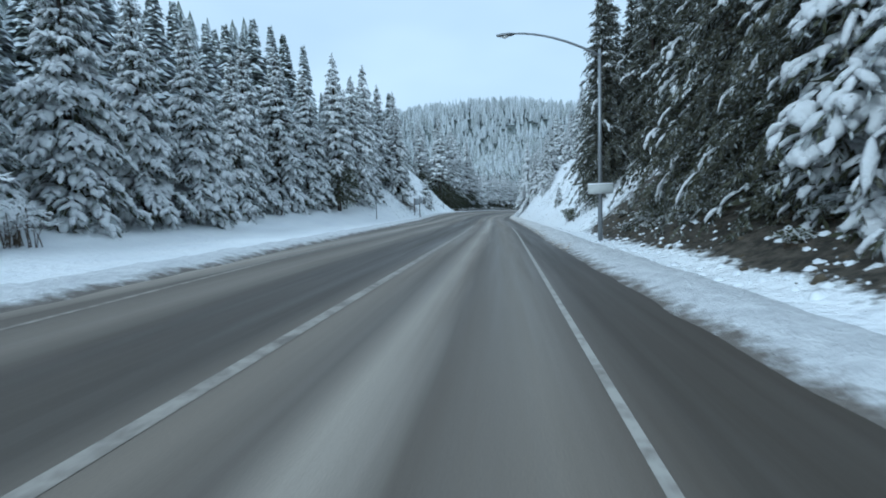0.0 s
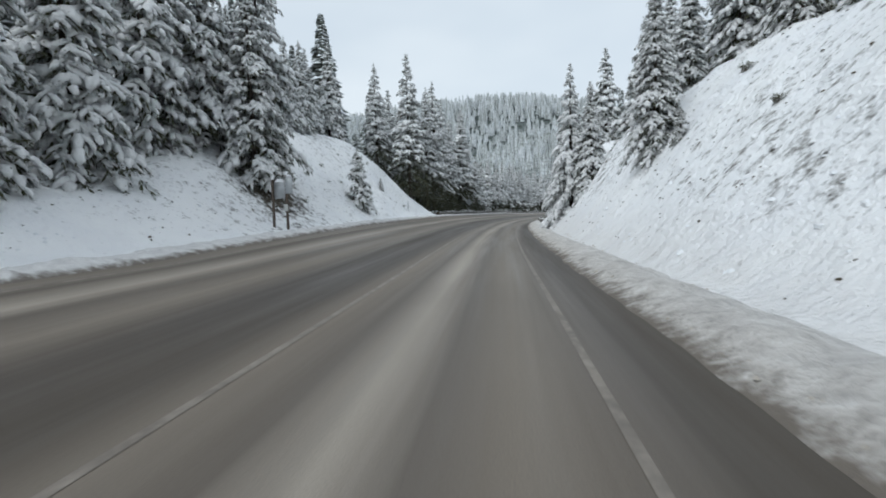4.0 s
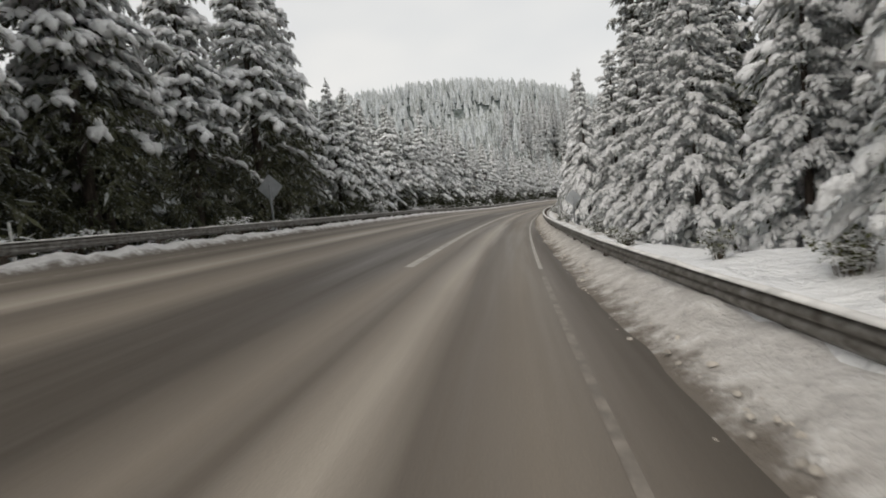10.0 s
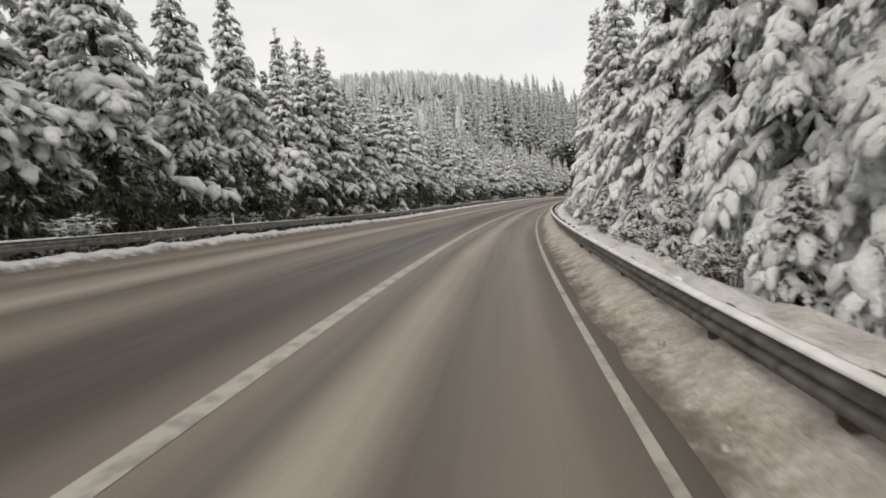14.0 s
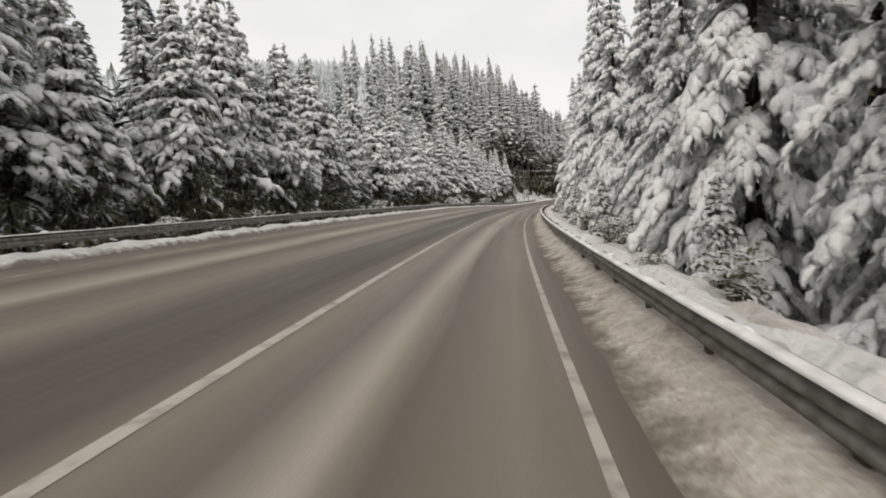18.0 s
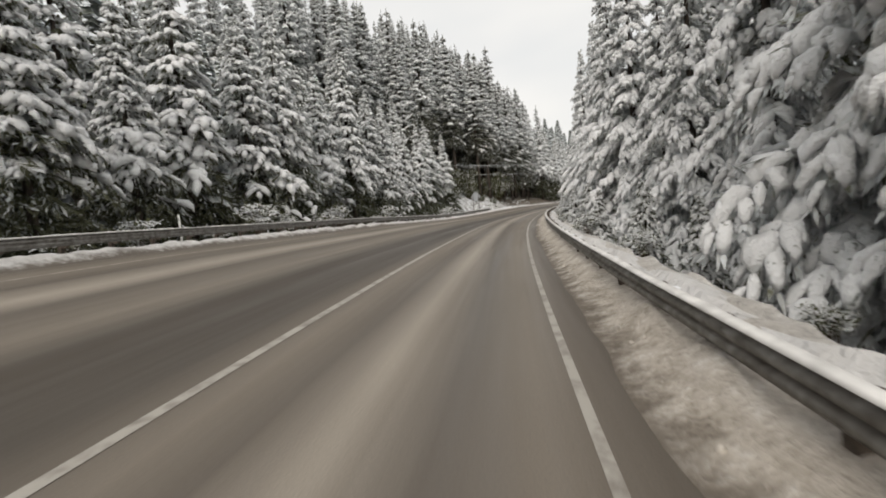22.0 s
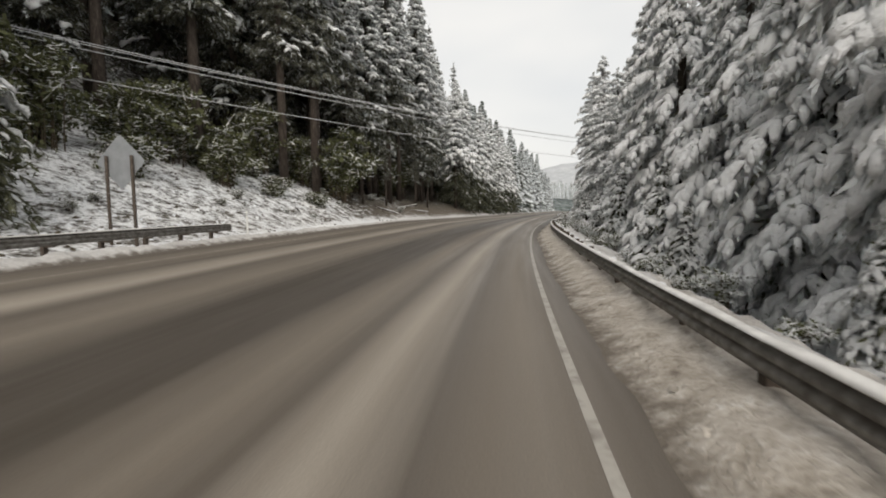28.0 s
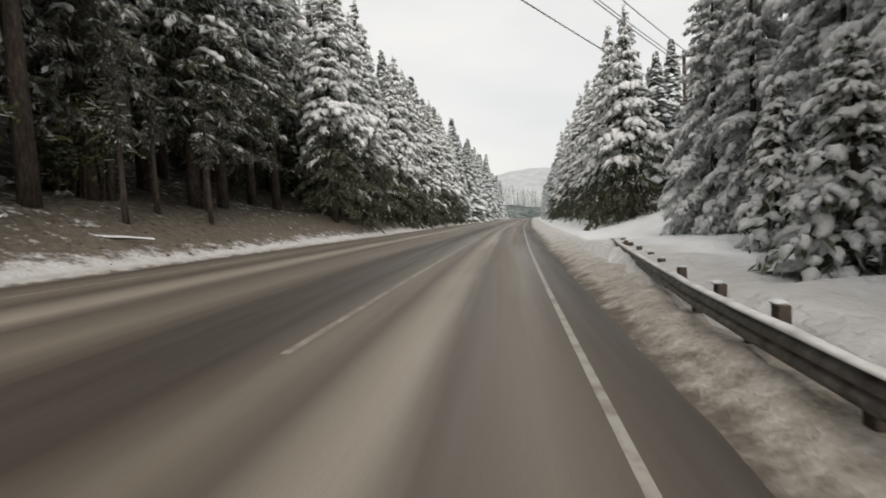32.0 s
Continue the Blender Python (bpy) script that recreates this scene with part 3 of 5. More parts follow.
def build_slush():
    """Ploughed windrows on both sides."""
    for side in ("right", "left"):
        s = np.concatenate([np.arange(-90, 480, 0.28), np.arange(480, 750.1, 0.9)])
        k = np.linspace(0, 1, 14)
        S = np.repeat(s[:, None], len(k), 1)
        K = np.repeat(k[None, :], len(s), 0)
        wob = 0.07 * ripple(s, s * 0 + 3, 2.3, 1.0) + 0.07 * ripple(s, s * 0, 0.6, 4.0)
        if side == "right":
            inner = RIGHT_EDGE(s) + wob
            width = np.interp(s, [0, 60, 130, 200, 430, 470], [2.2, 2.2, 2.2, 1.9, 1.9, 2.6])
            L = inner[:, None] + K * width[:, None]
            tall = np.interp(s, [0, 60, 120, 150, 430, 470], [0.22, 0.30, 0.30, 0.27, 0.26, 0.25])
            dirt = np.interp(s, [0, 60, 90, 140, 180, 440, 470], [0.08, 0.55, 0.62, 0.55, 0.85, 0.95, 0.5])
        else:
            inner = LEFT_EDGE(s) - wob
            width = np.interp(s, [0, 60, 130, 430], [2.5, 2.0, 1.5, 1.0])
            L = inner[:, None] - K * width[:, None]
            tall = np.interp(s, [0, 60, 130, 400, 430], [0.20, 0.28, 0.34, 0.26, 0.12])
            dirt = np.interp(s, [0, 60, 140, 380, 430], [0.10, 0.22, 0.32, 0.42, 0.55])
        X, Y = plan(S, L)
        bump = 0.5 + 0.38 * ripple(X, Y, 0.55, 2.0) + 0.34 * ripple(X, Y, 0.22, 3.0)
        hump = np.sin(np.pi * np.clip(K * 1.02, 0, 1)) ** (1.1 if side == "right" else 0.7)
        if side == "right":
            along_rail = (smooth(128, 150, S) * (1 - smooth(440, 456, S)))
            hump = hump * (1 - along_rail) + along_rail * smooth(0.0, 0.46, K)
        Z = road_z(S, np.clip(L, LEFT_EDGE(S), RIGHT_EDGE(S))) - 0.005 + tall[:, None] * hump * (0.45 + 0.75 * bump) + 0.08 * K * (smooth(120, 140, S) if side == "right" else 1.0)
        D = np.clip(dirt[:, None] * (1.25 - 0.55 * K), 0, 1)
        verts = np.stack([X, Y, Z], -1).reshape(-1, 3)
        ob = mesh_ob(f"snow_windrow_{side}", verts, grid_faces(len(s), len(k)), SLUSH, uvs=np.stack([K, D], -1).reshape(-1, 2))
        tagged(ob, "ploughed lumpy snow windrow stained with road sand", "snow bank", kind="structure")


build_ground()
build_road()
build_slush()


# ---- firs ----
def rot_z(a):
    c, s_ = math.cos(a), math.sin(a)
    return np.array([[c, -s_, 0], [s_, c, 0], [0, 0, 1.0]])


def pad(rng, center, along, half, wide, thick, n=7):
    """A lump of snow lying along a direction: a low dome of two rings and a crest."""
    along = along / (np.linalg.norm(along) + 1e-9)
    side = np.cross(along, (0, 0, 1.0))
    side /= np.linalg.norm(side) + 1e-9
    up = np.cross(side, along)
    v = []
    turn = rng.uniform(0, 1)
    for ring, (rr, zz) in enumerate(((1.0, -0.35), (0.72, 0.55))):
        for k in range(n):
            w = 2 * math.pi * (k + turn) / n
            j = rng.uniform(0.8, 1.18)
            v.append(center + along * (math.cos(w) * half * rr * j) + side * (math.sin(w) * wide * rr * j) + up * (thick * zz * rng.uniform(0.7, 1.2)))
    v.append(center + up * thick)
    f_ = []
    for k in range(n):
        q = (k + 1) % n
        f_ += [(k, q, n + q, n + k), (n + k, n + q, 2 * n)]
    return np.array(v), f_


def ridge(rng, line, wide, thick):
    """Snow along a drooping line: a tapered ridge of lumpy cross-sections."""
    return blanket(rng, line, np.full(len(line), wide), thick, (-1, -0.4, 0.4, 1))


def blanket(rng, line, wide, thick, across=(-1, -0.55, 0, 0.55, 1)):
    """A mound of snow lying on a bough: lobed at the rim, rounded on top, hanging over its sides."""
    line = np.asarray(line, float)
    n, m = len(line), len(across)
    tang = np.gradient(line, axis=0)
    side = np.cross(tang, (0, 0, 1.0))
    side /= np.linalg.norm(side, axis=1)[:, None] + 1e-9
    k = np.asarray(across, float)
    w = np.asarray(wide, float)[:, None] * rng.uniform(0.72, 1.28, (n, m))
    lift = thick * (1 - np.abs(k) ** 2.2) * rng.uniform(0.55, 1.4, (n, m)) - 0.62 * w * np.abs(k) ** 1.7
    v = line[:, None, :] + side[:, None, :] * (w * k)[:, :, None]
    v[:, :, 2] += lift
    v[-1] += tang[-1] * 0.25 * rng.uniform(0.2, 1.0, (m, 1))
    v[-1, :, 2] -= thick * 0.7
    return v.reshape(-1, 3), [(r * m + c, r * m + c + 1, (r + 1) * m + c + 1, (r + 1) * m + c) for r in range(n - 1) for c in range(m - 1)]


def finger(rng, a, b, wide, thick):
    """A short tongue of snow from a to b."""
    d = b - a
    side = np.cross(d, (0, 0, 1.0))
    side /= np.linalg.norm(side) + 1e-9
    m_ = a + d * 0.55
    up = np.array([0, 0, thick])
    w2 = wide * rng.uniform(0.8, 1.25)
    return np.array([a - side * wide * 0.6, a + up, a + side * wide * 0.6, m_ - side * w2 - up * 0.3, m_ + up * 1.1, m_ + side * w2 - up * 0.3, b + up * 0.2]), \
        [(0, 1, 4, 3), (1, 2, 5, 4), (3, 4, 6), (4, 5, 6)]


def puffs(rng, mid, along, half, wide, thick, n=6):
    """Rounded clumps of snow, many at once: each a lumpy dome lying along its own direction."""
    mid, along = np.asarray(mid, float), np.asarray(along, float)
    m = len(mid)
    along = along / (np.linalg.norm(along, axis=1)[:, None] + 1e-9)
    side = np.cross(along, np.array([0.001, 0.002, 1.0]))
    side /= np.linalg.norm(side, axis=1)[:, None] + 1e-9
    up = np.cross(side, along)
    rings = ((1.0, -0.50), (0.76, 0.46)) if n == 6 else ((1.0, -0.55),)
    parts = []
    for rr, zz in rings:
        w = 2 * math.pi * (np.arange(n)[None, :] + rng.uniform(0, 1, (m, 1))) / n
        j = rng.uniform(0.78, 1.2, (m, n))
        v = mid[:, None] + along[:, None] * (np.cos(w) * j * rr * half[:, None])[..., None] + side[:, None] * (np.sin(w) * j * rr * wide[:, None])[..., None]
        parts.append(v + up[:, None] * (zz * thick[:, None] * rng.uniform(0.7, 1.25, (m, n)))[..., None])
    parts.append((mid + up * thick[:, None] + along * (rng.uniform(-0.25, 0.25, m) * half)[:, None])[:, None])
    v = np.concatenate(parts, 1)
    k = v.shape[1]
    base = []
    for i in range(n):
        q = (i + 1) % n
        base += [(i, q, n + q), (i, n + q, n + i), (n + i, n + q, 2 * n)] if n == 6 else [(i, q, n)]
    faces = (np.arange(m)[:, None, None] * k + np.array(base)[None]).reshape(-1, 3)
    return v.reshape(-1, 3), faces


def tri_mesh(name, verts, tris, material, smooth_=True, second=None, on=None):
    """A mesh from arrays of corners and triangles."""
    verts, tris = np.asarray(verts, np.float32), np.asarray(tris, np.int32)
    me = bpy.data.meshes.new(name)
    me.vertices.add(len(verts))
    me.vertices.foreach_set("co", verts.ravel())
    me.loops.add(tris.size)
    me.loops.foreach_set("vertex_index", tris.ravel())
    me.polygons.add(len(tris))
    me.polygons.foreach_set("loop_start", np.arange(len(tris), dtype=np.int32) * 3)
    me.polygons.foreach_set("use_smooth", np.full(len(tris), smooth_))
    me.update(calc_edges=True)
    me.materials.append(material)
    if second:
        me.materials.append(second)
        me.polygons.foreach_set("material_index", np.asarray(on, np.int32))
    return me


def unit(v):
    return v / (np.linalg.norm(v, axis=-1, keepdims=True) + 1e-9)


def pillows(g, a, b, wide, thick, n=6, rings=((0.10, 0.62), (0.40, 1.0), (0.72, 0.95), (0.94, 0.55)), sway=0.10):
    """Pillows of snow, many at once, each lying on a twig from a to b: rounded on top, flat below, lumpy."""
    m, d = len(a), b - a
    side = unit(np.cross(d, np.array([0.001, 0.002, 1.0])))
    up = unit(np.cross(side, d))
    long_ = np.linalg.norm(d, axis=1)
    parts = [(a - 0.03 * d)[:, None]]
    for u, r in rings:
        w = 2 * math.pi * (np.arange(n)[None] + g.uniform(-0.15, 0.15, (m, 1))) / n
        j = g.uniform(0.62, 1.36, (m, n)) * r
        mid = a + d * (u + g.uniform(-0.05, 0.05, (m, 1))) + up * (0.30 * thick + sway * 4 * u * (1 - u) * long_)[:, None] + side * (g.normal(0, 0.16, m) * wide)[:, None]
        high = np.sin(w)
        high = np.where(high > 0, high, 0.42 * high)
        parts.append(mid[:, None] + side[:, None] * (np.cos(w) * j * wide[:, None])[..., None] + up[:, None] * (high * j * thick[:, None])[..., None])
    parts.append((b + 0.04 * d - np.array([0, 0, 0.2]) * thick[:, None])[:, None])
    v = np.concatenate(parts, 1)
    k, base = v.shape[1], []
    for i in range(n):
        q = (i + 1) % n
        base.append((0, 1 + q, 1 + i))
        for r in range(len(rings) - 1):
            o = 1 + r * n
            base += [(o + i, o + q, o + n + q), (o + i, o + n + q, o + n + i)]
        o = 1 + (len(rings) - 1) * n
        base.append((o + i, o + q, k - 1))
    tris = (np.arange(m)[:, None, None] * k + np.array(base)[None]).reshape(-1, 3)
    return v.reshape(-1, 3), tris


def blades(g, root, tip, wide):
    """Flat needle sprays from root to tip, each a lozenge turned at random about its length."""
    d = tip - root
    turn = g.normal(0, 1, d.shape)
    perp = unit(np.cross(d, turn)) * wide[:, None]
    mid = root + d * g.uniform(0.35, 0.6, (len(d), 1))
    v = np.stack([root, mid + perp, tip, mid - perp], 1).reshape(-1, 3)
    o = np.arange(len(d))[:, None, None] * 4
    return v, (o + np.array([(0, 1, 2), (0, 2, 3)])[None]).reshape(-1, 3)


def make_fir(seed, height, radius, first=0.05, gap=0.55, per=6, load=1.0, sag=0.55, rise=0.10, needle=NEEDLE, fat=1.0, hang=0.35, low=0.3, low_to=0.42, taper=0.9, twigs=1.0, n=6, dead=0.0, sprays=4, plump=0.75, core=5, frost=0.5, inner=0.0, blade=0.7, short=1.0, rings=((0.10, 0.62), (0.40, 1.0), (0.72, 0.95), (0.94, 0.55))):
    """Meshes of one fir: a trunk with dead snags, boughs in tiers with side twigs, needle sprays below them and pillows of snow on top."""
    g = np.random.default_rng(seed)
    lean = g.normal(0, 0.006, 2)
    zs = np.linspace(0, 1, 7)
    line = np.stack([lean[0] * height * zs ** 2, lean[1] * height * zs ** 2, zs * height], 1)
    trunk = Soup()
    trunk.add(*tube(line, (0.010 * height + 0.06) * (1 - zs) ** 0.85 + 0.010, 8))
    if dead:
        for zz in np.arange(0.8, first * height + 0.12 * height, 0.4):
            w, ln = g.uniform(0, 6.28), g.uniform(0.4, 1.3) * dead
            trunk.add(*tube(np.array([[0, 0, zz], [math.cos(w) * ln, math.sin(w) * ln, zz + g.uniform(-0.4, 0.1)]]), np.array([0.025, 0.008]), 4))
    up = np.array([0, 0, 1.0])
    bulge = g.uniform(0.80, 1.18, (7, 6))
    snow_a, snow_b, snow_w, root, tip, wide, white = [], [], [], [], [], [], []
    z, az = first * height, g.uniform(0, 6.28)
    while z < height * 0.975:
        rel = z / height
        full = radius * (1 - rel) ** taper * min(1.0, 0.70 + 3.2 * (rel - first)) + 0.10
        for _ in range(max(4, int(round(per * (0.65 + 0.45 * (1 - rel)))))):
            az += 2 * math.pi / per + g.normal(0, 0.35)
            ln = full * g.uniform(0.62, 1.12) * bulge[int(az / 0.898) % 7, int(rel * 5.99)]
            out = np.array([math.cos(az), math.sin(az), 0])
            side = np.array([-out[1], out[0], 0])
            x0 = np.array([lean[0] * height * rel ** 2, lean[1] * height * rel ** 2, z + g.uniform(-0.5, 0.5) * gap])
            lift, fall, curl = rise + 0.45 * rel + g.normal(0, 0.07), sag * g.uniform(0.7, 1.3) * (1.15 - 0.35 * rel), g.normal(0, 0.10)

            def spine(q):
                q = np.asarray(q, float)[:, None]
                return x0 + ln * (q * (1 - 0.12 * fall) * out + (lift * q - fall * q ** 2) * up + curl * q ** 2 * side)

            k = int(np.clip(round((2.0 + 1.7 * ln) * twigs), 2, 16))
            q = np.clip(np.linspace(0.34 if ln > 0.8 else 0.15, 0.98, k) + g.uniform(-0.05, 0.05, k), 0.05, 1)
            sg = np.where(np.arange(k) % 2 == 0, 1.0, -1.0) * g.choice((-1.0, 1.0))
            sg[-1] *= 0.15
            reach = np.minimum((0.12 + 0.30 * ln) * (0.55 + 0.75 * np.sin(np.pi * np.clip(q * 0.95, 0, 1))), 0.95) * g.uniform(0.7, 1.25, k) * short
            a = spine(q)
            go = 0.62 * out + sg[:, None] * g.uniform(0.5, 0.95, (k, 1)) * side - (hang + 0.5 * fall * q + g.normal(0, 0.12, k))[:, None] * up
            b = a + unit(go) * reach[:, None]
            keep = load * (low + (1 - low) * smooth(first + 0.10, low_to, rel))
            # needle sprays under the twigs and along the bough
            for _ in range(sprays):
                u = g.uniform(0.0, 0.8, (k, 1))
                r_ = a + (b - a) * u
                t_ = r_ + unit(go + g.normal(0, 0.45, (k, 3)) - g.uniform(0.2, 0.9, (k, 1)) * up) * (reach * g.uniform(0.55, 1.05, k) * (0.35 + 0.65 * blade) + 0.06)[:, None]
                root.append(r_)
                tip.append(t_)
                wide.append((0.035 + 0.11 * reach) * blade)
                white.append(g.uniform(0, 1, k) < frost * keep)
            if core:
                r_ = spine(g.uniform(0.0, 0.55, core))
                t_ = r_ + (g.normal(0, 0.5, (core, 3)) + out * 0.6 - up * g.uniform(0.1, 0.9, (core, 1))) * (0.18 + 0.22 * ln)
                root.append(r_)
                tip.append(t_)
                wide.append(np.full(core, (0.05 + 0.05 * ln) * blade))
                white.append(g.uniform(0, 1, core) < inner)
            on = g.uniform(0, 1, k) < keep * 1.15
            if g.uniform() > keep * 1.25:
                on[:] = False
            if on.any():
                snow_a.append((a - (b - a) * 0.12)[on])
                snow_b.append((a + (b - a) * 0.92)[on])
                snow_w.append(((0.055 + 0.20 * reach) * fat * g.uniform(0.7, 1.25, k))[on])
                parts = 2 if n < 6 or ln < 1.2 else 4
                w = spine(np.linspace(0.30, 0.98, parts + 1) + g.uniform(-0.03, 0.03, parts + 1))
                snow_a.append(w[:-1] + up * 0.02)
                snow_b.append(w[1:] + up * 0.02)
                snow_w.append((0.05 + np.linspace(0.045, 0.065, parts) * ln) * fat * g.uniform(0.6, 1.2, parts))
        z += gap * (1.0 - 0.55 * rel) * g.uniform(0.75, 1.25)
    snow_a.append(line[-1:] - (0, 0, 0.5))
    snow_b.append(line[-1:] + (0, 0, 0.05))
    snow_w.append(np.array([0.07]))
    # tuft at the top
    w = g.uniform(0, 6.28, 24)
    r_ = line[-1] - np.stack([w * 0, w * 0, g.uniform(0, 0.9, 24)], 1)
    root.append(r_)
    tip.append(r_ + np.stack([np.cos(w) * 0.22, np.sin(w) * 0.22, g.uniform(0.0, 0.25, 24)], 1))
    wide.append(np.full(24, 0.04))
    white.append(w > 2.5)
    root, tip, wide = np.concatenate(root), np.concatenate(tip), np.concatenate(wide)
    a, b, w = np.concatenate(snow_a), np.concatenate(snow_b), np.concatenate(snow_w)
    if n < 6:
        rings = ((0.2, 0.85), (0.75, 0.9))
    return height, trunk.mesh("trunk", BARK), tri_mesh("crown", *blades(g, root, tip, wide), needle, False, RIMED, np.repeat(np.concatenate(white), 2)), tri_mesh("snow", *pillows(g, a, b, w, w * plump, n, rings), TREE_SNOW)


def plant(kind, s, lat, height, turn, label, group, name="fir_tree", sink=0.15):
    h0, trunk, crown, snow = kind
    x, y = plan(s, lat)
    z = float(ground_z(s, lat)) - sink
    k = height / h0
    t = thing(name, label, "tree", group, at=pose(float(x), float(y), z, 0, 0, turn) @ Matrix.Diagonal((k, k, k, 1)))
    t["label"] = label
    share("trunk", trunk, t)
    tagged(share("crown", crown, t), kind="stuff")
    tagged(share("snow", snow, t, label="snow lying on the branches"), kind="stuff")
    return t


LUMP = ((0.14, 0.72), (0.50, 1.0), (0.88, 0.70))
FIRS = [make_fir(11 + i, 15.0, r, 0.03, 0.60, 6, 1.0, d, low=0.05, low_to=0.50, fat=1.18, sprays=8, frost=0.6, blade=0.45, rings=LUMP) for i, (r, d) in enumerate(((3.5, 0.55), (3.1, 0.62), (3.8, 0.50), (2.9, 0.70), (3.3, 0.66)))]
TALL = [make_fir(41 + i, 24.0, r, f0, 0.82, 6, 1.0, d, dead=1.1, low=0.04, low_to=0.46, fat=1.3, sprays=8, frost=0.6, blade=0.45, rings=LUMP) for i, (r, d, f0) in enumerate(((4.4, 0.50, 0.10), (4.0, 0.58, 0.15), (4.8, 0.46, 0.06)))]
DARK = [make_fir(51 + i, 34.0, r, f0, 0.92, 6, ld, 0.45, needle=NEEDLE_DARK, fat=1.2, plump=0.6, hang=0.25, low=0.20, low_to=0.62, dead=1.6, sprays=9, core=14, taper=0.72, frost=0.8, blade=0.6, rings=LUMP) for i, (r, f0, ld) in enumerate(((4.6, 0.14, 1.0), (4.0, 0.30, 0.95)))]
SWEEP = [make_fir(57, 22.0, 4.6, 0.015, 0.60, 7, 0.34, 0.70, needle=NEEDLE_DARK, fat=0.65, plump=0.7, hang=0.6, low=0.35, twigs=1.9, sprays=8, core=14, rings=LUMP, frost=0.25, blade=0.45, short=0.5)]
HEAVY = [make_fir(71 + i, 17.0, r, f0, 0.56, 6, 1.0, d, needle=NEEDLE_FROST, fat=0.80, hang=0.7, low=0.85, low_to=0.35, twigs=2.3, taper=1.0, sprays=5, plump=0.95, dead=0.8, rings=LUMP, frost=0.9, inner=0.5, blade=0.45, short=0.66) for i, (r, d, f0) in enumerate(((3.9, 0.75, 0.02), (3.4, 0.9, 0.05), (3.6, 0.82, 0.03), (3.2, 0.85, 0.04)))]
FROSTY = [make_fir(76 + i, 15.0, r, 0.03, 0.62, 7, 1.0, 0.60, needle=NEEDLE_FROST, fat=0.95, hang=0.25, low=0.95, twigs=2.0, taper=0.7, sprays=6, plump=1.0, rings=LUMP, frost=0.95, inner=0.8, blade=0.45, short=0.55) for i, r in enumerate((3.4, 3.0))]
VERGE = [make_fir(31 + i, 15.0, r, 0.02, 0.56, 6, 1.0, d, low=0.75, low_to=0.3, fat=1.0, sprays=8, frost=0.6, twigs=1.15, short=0.9, rings=LUMP, blade=0.42) for i, (r, d) in enumerate(((3.4, 0.62), (3.0, 0.72), (3.2, 0.66)))]
STEMS = [make_fir(81 + i, 9.0, 1.3, 0.45, 0.5, 5, 0.3, 0.5, needle=NEEDLE_DARK, fat=0.6, dead=0.9, n=4) for i in range(2)]
SMALL = [make_fir(91 + i, 5.5, 1.7, 0.03, 0.38, 6, 0.97, 0.6, low=0.6, blade=0.6) for i in range(2)]
INNER = [make_fir(101 + i, 20.0, r, 0.08, 0.95, 6, 1.0, 0.55, fat=1.8, low=0.03, low_to=0.5, twigs=0.7, n=4, sprays=4, core=4, frost=0.7, blade=1.0) for i, r in enumerate((4.0, 3.5, 4.4, 3.8))]
INNER_DARK = [make_fir(111 + i, 32.0, r, 0.10, 1.1, 6, 1.0, 0.45, needle=NEEDLE_DARK, fat=1.8, plump=0.7, low=0.05, low_to=0.6, twigs=0.7, n=4, taper=0.82, core=6, frost=0.9, blade=1.0) for i, r in enumerate((4.6, 4.1))]

rng = np.random.default_rng(5)
L_SNOWY = "tall fir with snow-laden drooping branches"
L_DARK = "tall dark fir with bare lower trunk and little snow"
L_HEAVY = "dense fir with heavy hanging snow beside the guard rail"
L_SMALL = "small young fir with clumps of snow on a bank"
BACK = []  # places of the firs further in, which form the wood behind


def row(s0, s1, step, lat, spread, kinds, low, high, label="", group="", skip=()):
    s = s0
    while s < s1:
        if not any(a < s < b for a, b in skip):
            at, off, tall = s + rng.uniform(-0.3, 0.3) * step, lat + rng.uniform(-spread, spread), rng.uniform(low, high)
            if 404 < at < 446 and max(13.5 - 0.70 * (470 - at) - 2.0, -29.0) < off < -14:
                pass  # strip kept clear under the cables
            elif kinds is None and at < 530 and (lat in (-24.0, 11.0, -26) or lat == 18 and 455 < at < 476):
                plant(INNER[rng.integers(len(INNER))], at, off, tall, rng.uniform(0, 360), "snow-laden fir further back in the wood", "firs further back in the wood")
            elif kinds is None:
                x, y = plan(at, off)
                BACK.append((float(x), float(y), float(ground_z(at, off)), tall))
            else:
                plant(kinds[rng.integers(len(kinds))], at, off, tall, rng.uniform(0, 360), label, group, "dark_fir" if kinds in (DARK, INNER_DARK, SWEEP) else "fir_tree")
        s += step * rng.uniform(0.8, 1.25)


